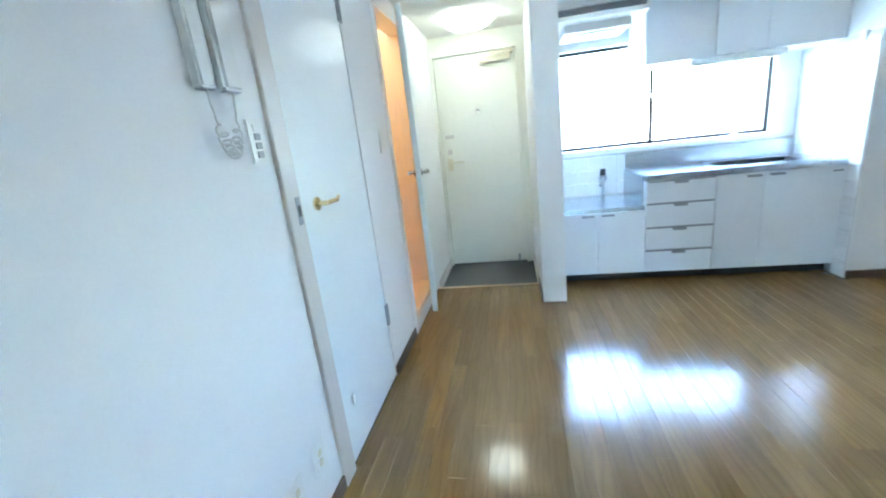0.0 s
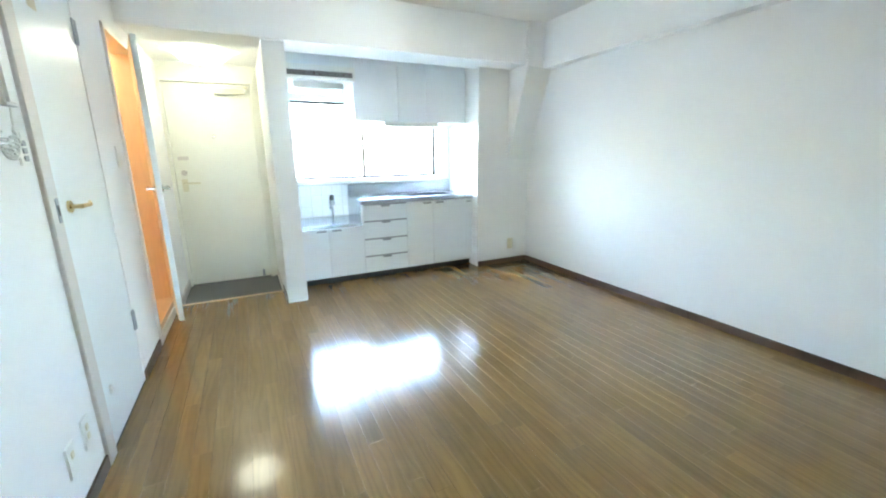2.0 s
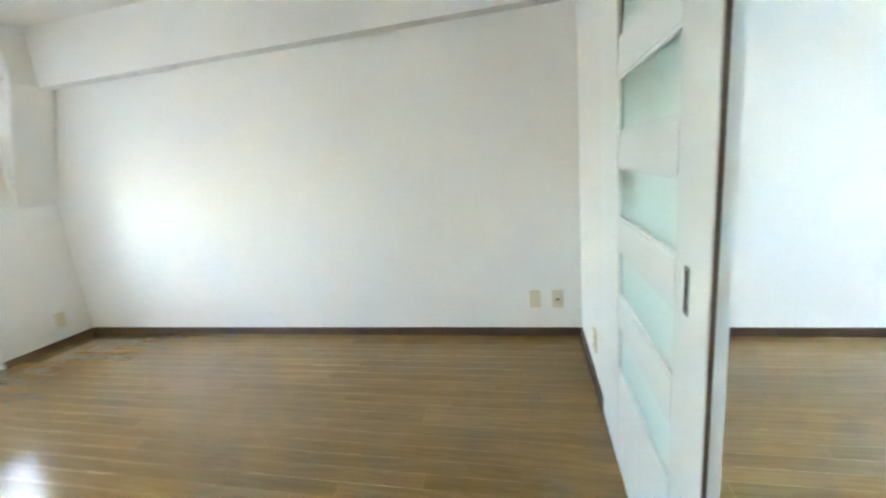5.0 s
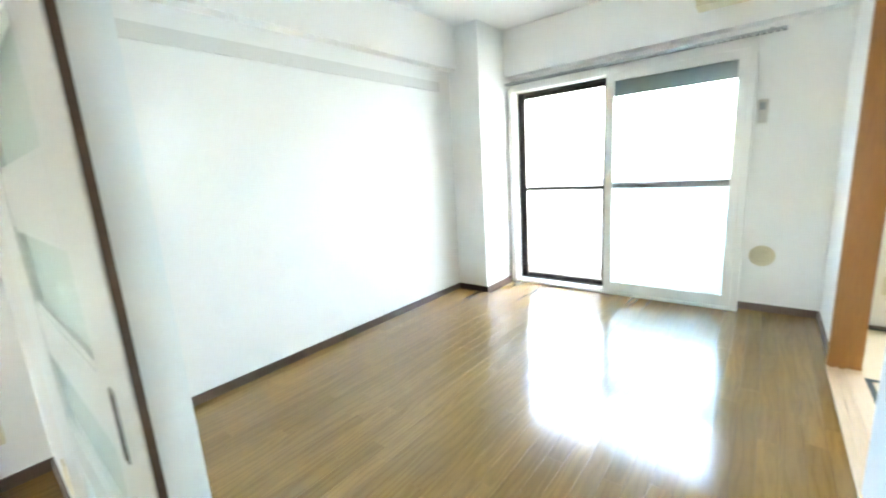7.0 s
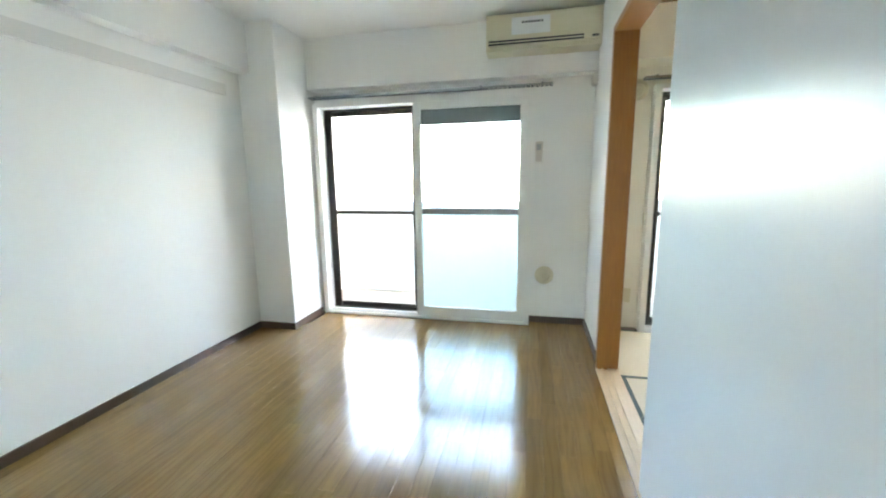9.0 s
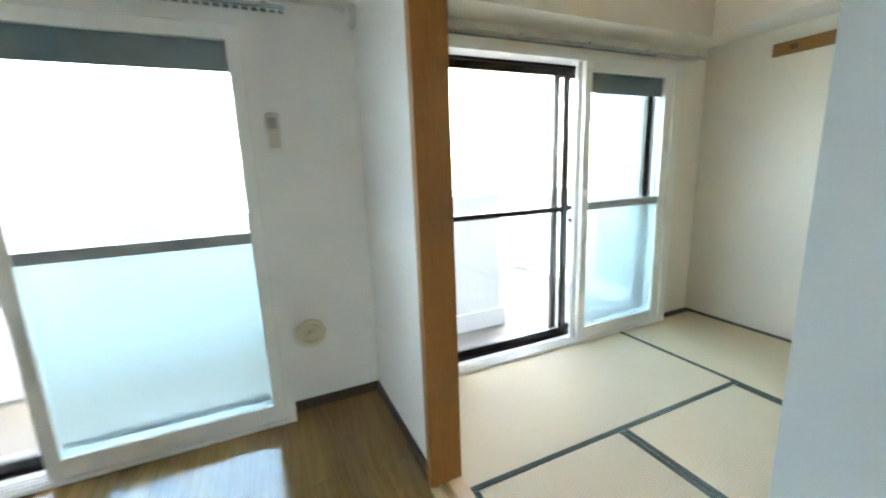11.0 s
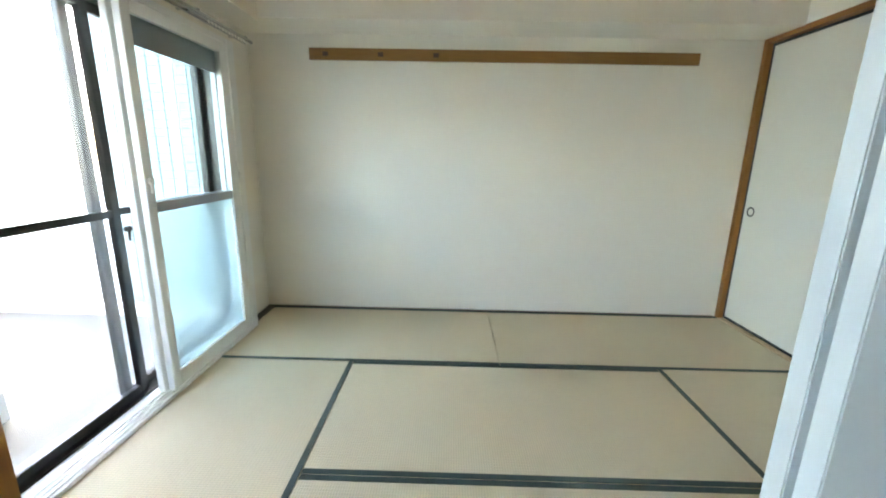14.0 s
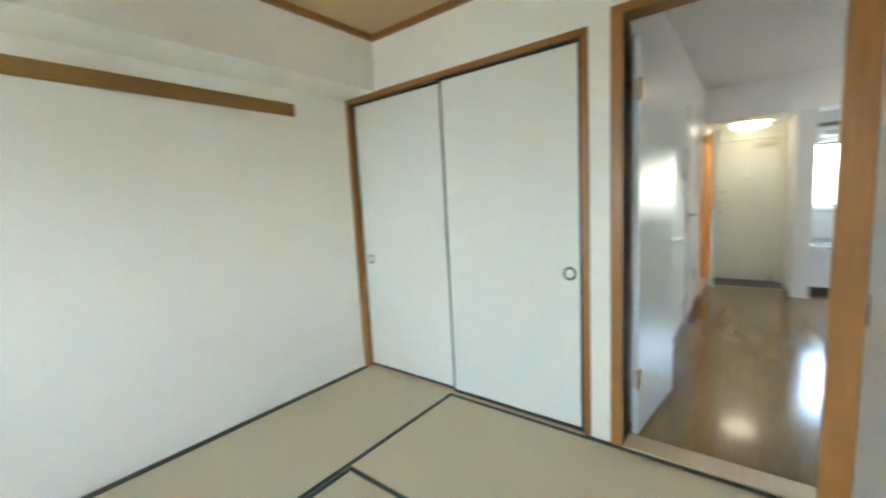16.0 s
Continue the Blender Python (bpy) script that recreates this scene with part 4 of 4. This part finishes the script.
sockets = [("socket", 0, 0.018, 0.02, 0.024, IVORY), ("socket", 0, -0.018, 0.02, 0.024, IVORY), ("slot", -0.005, 0.018, 0.002, 0.009, TOE), ("slot", 0.005, 0.018, 0.002, 0.009, TOE)]
plate("light_switch", "white switch plate with four grey rockers", (0, 1.795, 1.26), (1, 0), 0.07, 0.12,
      [("rocker", 0, 0.036 - 0.024 * k, 0.026, 0.018, GREY_PLASTIC if k else PLASTIC) for k in range(4)], category="light switch")
plate("light_switch", "small white switch plate by the ajar door", (0, 2.90, 1.23), (1, 0), 0.07, 0.12, [("rocker", 0, 0.0, 0.024, 0.05, PLASTIC)], category="light switch")
plate("wall_outlet", "white double socket low on the wall", (0, 1.745, 0.245), (1, 0), 0.07, 0.12, sockets, group="wall outlets")
plate("wall_outlet", "white telephone socket low on the wall", (0, 1.60, 0.235), (1, 0), 0.07, 0.12, sockets[:1], group="wall outlets")
plate("wall_outlet", "ivory double socket low on the long wall", (XR, -0.173, 0.26), (-1, 0), 0.07, 0.12, sockets, IVORY, group="wall outlets")
plate("wall_outlet", "ivory aerial socket low on the long wall", (XR, -0.319, 0.258), (-1, 0), 0.07, 0.12, [("socket", 0, 0, 0.014, 0.014, CHROME)], IVORY, group="wall outlets")
plate("wall_outlet", "ivory socket on the short partition wall", (2.92, YN, 0.24), (0, 1), 0.07, 0.12, sockets, IVORY, group="wall outlets")
plate("wall_outlet", "ivory socket beside the kitchen", (3.276, 3.71, 0.22), (0, -1), 0.07, 0.12, sockets, IVORY, group="wall outlets")
plate("wall_outlet", "white double socket near the balcony column", (3.168, -3.78, 0.24), (-1, 0), 0.07, 0.12, sockets, PLASTIC, group="wall outlets")
plate("wall_outlet", "ivory socket on the cream balcony wall", (0.45, YW, 0.28), (0, 1), 0.07, 0.12, sockets, IVORY, group="wall outlets")

rm = thing("remote_holder", "grey remote control in a white wall holder", "remote control")
pbox("holder", PLASTIC, rm, (1.142, 1.218, YW, YW + 0.022, 1.36, 1.46), 0.004)
pbox("remote", CASING, rm, (1.150, 1.210, YW + 0.006, YW + 0.026, 1.375, 1.54), 0.005)
pbox("display", GREY_PLASTIC, rm, (1.165, 1.200, YW + 0.0255, YW + 0.0275, 1.47, 1.52), 0.001)


def vent(place, label):
    t = thing("wall_vent", label, "vent", "round wall vents", place)
    m = pose(0, 0, 0, -90, 0, 0)
    part("flange", lathe(bmesh.new(), [(0.078, 0), (0.078, 0.004), (0.070, 0.010), (0.055, 0.012)], 40, m), IVORY, t, smooth=False)
    part("throat", lathe(bmesh.new(), [(0.002, 0.0125), (0.054, 0.0125)], 32, m), GREY_PLASTIC, t, "shadowed grey throat")
    part("collar", lathe(bmesh.new(), [(0.054, 0.012), (0.052, 0.024), (0.044, 0.026), (0.042, 0.013)], 40, m), IVORY, t)
    part("cap", lathe(bmesh.new(), [(0.021, 0.010), (0.021, 0.028), (0.015, 0.032)], 32, m), IVORY, t)


vent((1.11, YW, 0.425), "yellowed round plastic vent cap on the wall")
vent((0.46, YW, 1.90), "yellowed round vent cap high on the cream wall")

ac = thing("air_conditioner", "aged ivory wall air conditioner with a paper notice", "air conditioner")
AY = -3.97
bm = box(bmesh.new(), 0.775, 1.585, AY, AY + 0.19, 2.17, 2.42)
bmesh.ops.bevel(bm, geom=[e for e in bm.edges if e.verts[0].co.y > AY + 0.1 and e.verts[1].co.y > AY + 0.1], offset=0.028, segments=4, affect="EDGES")
part("body", bm, IVORY, ac)
pbox("front_panel", IVORY, ac, (0.80, 1.56, AY + 0.188, AY + 0.194, 2.26, 2.395), 0.004)
bm = bmesh.new()
for z in (2.204, 2.224):
    box(bm, 0.90, 1.565, AY + 0.186, AY + 0.193, z, z + 0.012)
part("air_slot", bm, TOE, ac, "dark air outlet slot")
pbox("louvre", IVORY, ac, (0.90, 1.565, AY + 0.185, AY + 0.195, 2.2168, 2.2232), 0.001)
pbox("status_window", TOE, ac, (0.80, 0.845, AY + 0.1885, AY + 0.192, 2.215, 2.228), 0.001)
note = pbox("paper_notice", TILE, ac, (1.13, 1.40, AY + 0.1945, AY + 0.1955, 2.265, 2.38), 0.0, "white paper notice with one printed line")
for k in range(7):
    pbox("ink_bar", TOE, note, (1.18 + 0.022 * k, 1.196 + 0.022 * k, AY + 0.1957, AY + 0.1962, 2.338, 2.352), 0.0)
pc = thing("pipe_cover", "white plastic cover over the air-conditioner pipe hole", "pipe cover")
pbox("cover", PLASTIC, pc, (0.752, 0.80, YW + 0.001, YW + 0.10, 1.94, 2.03), 0.01)

# hanging rails
hr = thing("hanging_rail", "brown wooden hanging rail on the cream wall", "wall rail")
pbox("board", RAIL_WOOD, hr, (XT, XT + 0.018, -3.64, -0.842, 1.905, 1.985), 0.002)
for y in (-3.52, -3.12, -2.72):
    pbox("knot", BASE, hr, (XT + 0.0182, XT + 0.0188, y - 0.02, y + 0.02, 1.93, 1.96), 0.0, "dark nail patch")
wr = thing("wall_board", "grey-white wooden picture rail along the bedroom wall", "wall rail")
pbox("board", GREY_BOARD, wr, (XR - 0.02, XR, -3.36, YS - 0.01, 1.885, 1.965), 0.003)

# ---- tatami mats ----
def tatami(x0, x1, y0, y1, along):
    t = thing("tatami_mat", "beige woven tatami mat with dark green borders", "tatami mat", "tatami mats")
    g, b = 0.0015, 0.028
    if along == "x":
        pbox("mat", TATAMI_B, t, (x0 + g, x1 - g, y0 + g, y1 - g, -0.014, 0.0), 0.0)
        for a in (y0 + g, y1 - g - b):
            pbox("border", HERI, t, (x0 + g, x1 - g, a, a + b, 0.0, 0.0022), 0.0006)
    else:
        pbox("mat", TATAMI, t, (x0 + g, x1 - g, y0 + g, y1 - g, -0.014, 0.0), 0.0)
        for a in (x0 + g, x1 - g - b):
            pbox("border", HERI, t, (a, a + b, y0 + g, y1 - g, 0.0, 0.0022), 0.0006)
    bm = bmesh.new()
    n = int(((y1 - y0) if along == "x" else (x1 - x0)) / 0.0155)
    for k in range(n):
        f = 0.0155 * (k + 0.5)
        if along == "x":
            if b < f < (y1 - y0) - b - 0.012:
                box(bm, x0 + 0.004, x1 - 0.004, y0 + f, y0 + f + 0.0105, 0.0, 0.0007)
        elif b < f < (x1 - x0) - b - 0.012:
            box(bm, x0 + f, x0 + f + 0.0105, y0 + 0.004, y1 - 0.004, 0.0, 0.0007)
    part("weave", bm, TATAMI_B if along == "x" else TATAMI, t)


XA, XB = -1.066, -0.17
YA, YB = -3.165, -1.315
tatami(XT + 0.016, XA, YW + 0.06, -2.268, "y")
tatami(XT + 0.016, XA, -2.268, YT - 0.008, "y")
tatami(XA, XP0 - 0.008, YW + 0.06, YA, "x")
tatami(XA, XB, YA, YB, "y")
tatami(XB, XP0 - 0.008, YA, YB, "y")
tatami(XA, XP0 - 0.008, YB, YT - 0.01, "x")


# ---- pieces: floor boards ----
def boards(parent_name, label, spans, width=0.0757, length=0.909):
    """Rows of boards along y. spans: x0, x1, y0, y1."""
    rnd = random.Random(7)
    fl = thing(parent_name, label, "floor", kind="structure")
    cache = {}
    for x0, x1, y0, y1 in spans:
        x = x0
        row = 0
        while x < x1 - 0.004:
            w = min(width, x1 - x)
            y = y0 - rnd.random() * length
            while y < y1 - 0.004:
                a, b = max(y, y0), min(y + length, y1)
                if b - a > 0.004:
                    key = (round(w, 4), round(b - a, 4))
                    if key not in cache:
                        bm = bmesh.new()
                        g, c, t = 0.0003, 0.0005, 0.012
                        lo = [bm.verts.new((px, py, -t)) for px, py in ((g, g), (w - g, g), (w - g, b - a - g), (g, b - a - g))]
                        md = [bm.verts.new((v.co.x, v.co.y, -c)) for v in lo]
                        hi = [bm.verts.new((px, py, 0)) for px, py in ((g + c, g + c / 2), (w - g - c, g + c / 2), (w - g - c, b - a - g - c / 2), (g + c, b - a - g - c / 2))]
                        for p, q in ((lo, md), (md, hi)):
                            for i in range(4):
                                bm.faces.new((p[i], p[(i + 1) % 4], q[(i + 1) % 4], q[i]))
                        bm.faces.new(hi)
                        me = bpy.data.meshes.new("board")
                        bm.to_mesh(me)
                        bm.free()
                        me.materials.append(PLANK)
                        cache[key] = me
                    ob = new("board", cache[key])
                    ob.location = (x, a, 0)
                    ob.parent = fl
                y += length
            x += width
            row += 1
    return fl


boards("floor_living", "brown varnished strip floor boards with a strong shine", [(0, XR, YN, 3.845), (1.008, 2.852, 3.845, 3.90), (0.0, 0.75, YL + 0.02, YN + 0.0), (0.75, 2.72, YS, YN)])
boards("floor_bedroom", "brown varnished strip floor boards with a strong shine", [(XP1 + 0.004, XR, YW + 0.0, YS)])


# ---- pieces: tiles ----
def tiles(parent, name, origin, u, v, nu, nv, su, sv, normal, mat, gap=0.003, depth=0.005):
    o, u, v, n = Vector(origin), Vector(u), Vector(v), Vector(normal)
    bm = bmesh.new()
    c = 0.0015
    corner = [(gap / 2, gap / 2), (su - gap / 2, gap / 2), (su - gap / 2, sv - gap / 2), (gap / 2, sv - gap / 2)]
    ins = [(gap / 2 + c, gap / 2 + c), (su - gap / 2 - c, gap / 2 + c), (su - gap / 2 - c, sv - gap / 2 - c), (gap / 2 + c, sv - gap / 2 - c)]
    lo = [bm.verts.new(u * a + v * b) for a, b in corner]
    md = [bm.verts.new(u * a + v * b + n * (depth - c)) for a, b in corner]
    hi = [bm.verts.new(u * a + v * b + n * depth) for a, b in ins]
    for p, q in ((lo, md), (md, hi)):
        for i in range(4):
            bm.faces.new((p[i], p[(i + 1) % 4], q[(i + 1) % 4], q[i]))
    bm.faces.new(hi)
    bmesh.ops.recalc_face_normals(bm, faces=bm.faces)
    if bm.faces[-1:] and hi and (bm.faces[:][-1].normal.dot(n) < 0):
        bmesh.ops.reverse_faces(bm, faces=bm.faces)
    me = bpy.data.meshes.new(name)
    bm.to_mesh(me)
    bm.free()
    me.materials.append(mat)
    for i in range(nu):
        for j in range(nv):
            ob = new(name, me)
            ob.location = o + u * (su * i) + v * (sv * j)
            ob.parent = parent


ts = structure("tiling_kitchen_side", GROUT, [(2.8490, 2.852, 3.715, YK, 0, 1.545)], "white square wall tiles beside the sink", "tiling")
tiles(ts, "tile", (2.849, 3.715, 0.0), (0, 1, 0), (0, 0, 1), 6, 14, 0.108, 0.108, (-1, 0, 0), TILE)
tb = structure("tiling_kitchen_back", GROUT, [(1.008, 2.849, YK - 0.010, YK, 0.58, 0.935)], "white square wall tiles under the window", "tiling")
tiles(tb, "tile", (1.010, YK - 0.010, 0.595), (1, 0, 0), (0, 0, 1), 17, 3, 0.108, 0.108, (0, -1, 0), TILE)
tiles(end_wall, "tile", (-2.12, -5.38, 0.30), (0, 1, 0), (0, 0, 1), 10, 29, 0.1025, 0.066, (1, 0, 0), DARKENED_TILE, 0.008)
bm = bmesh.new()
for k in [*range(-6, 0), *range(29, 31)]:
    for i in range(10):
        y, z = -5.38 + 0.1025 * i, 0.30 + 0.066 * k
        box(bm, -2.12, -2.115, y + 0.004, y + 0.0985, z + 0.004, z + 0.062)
tagged(part("tile_rows", bm, DARKENED_TILE, end_wall), kind="stuff")
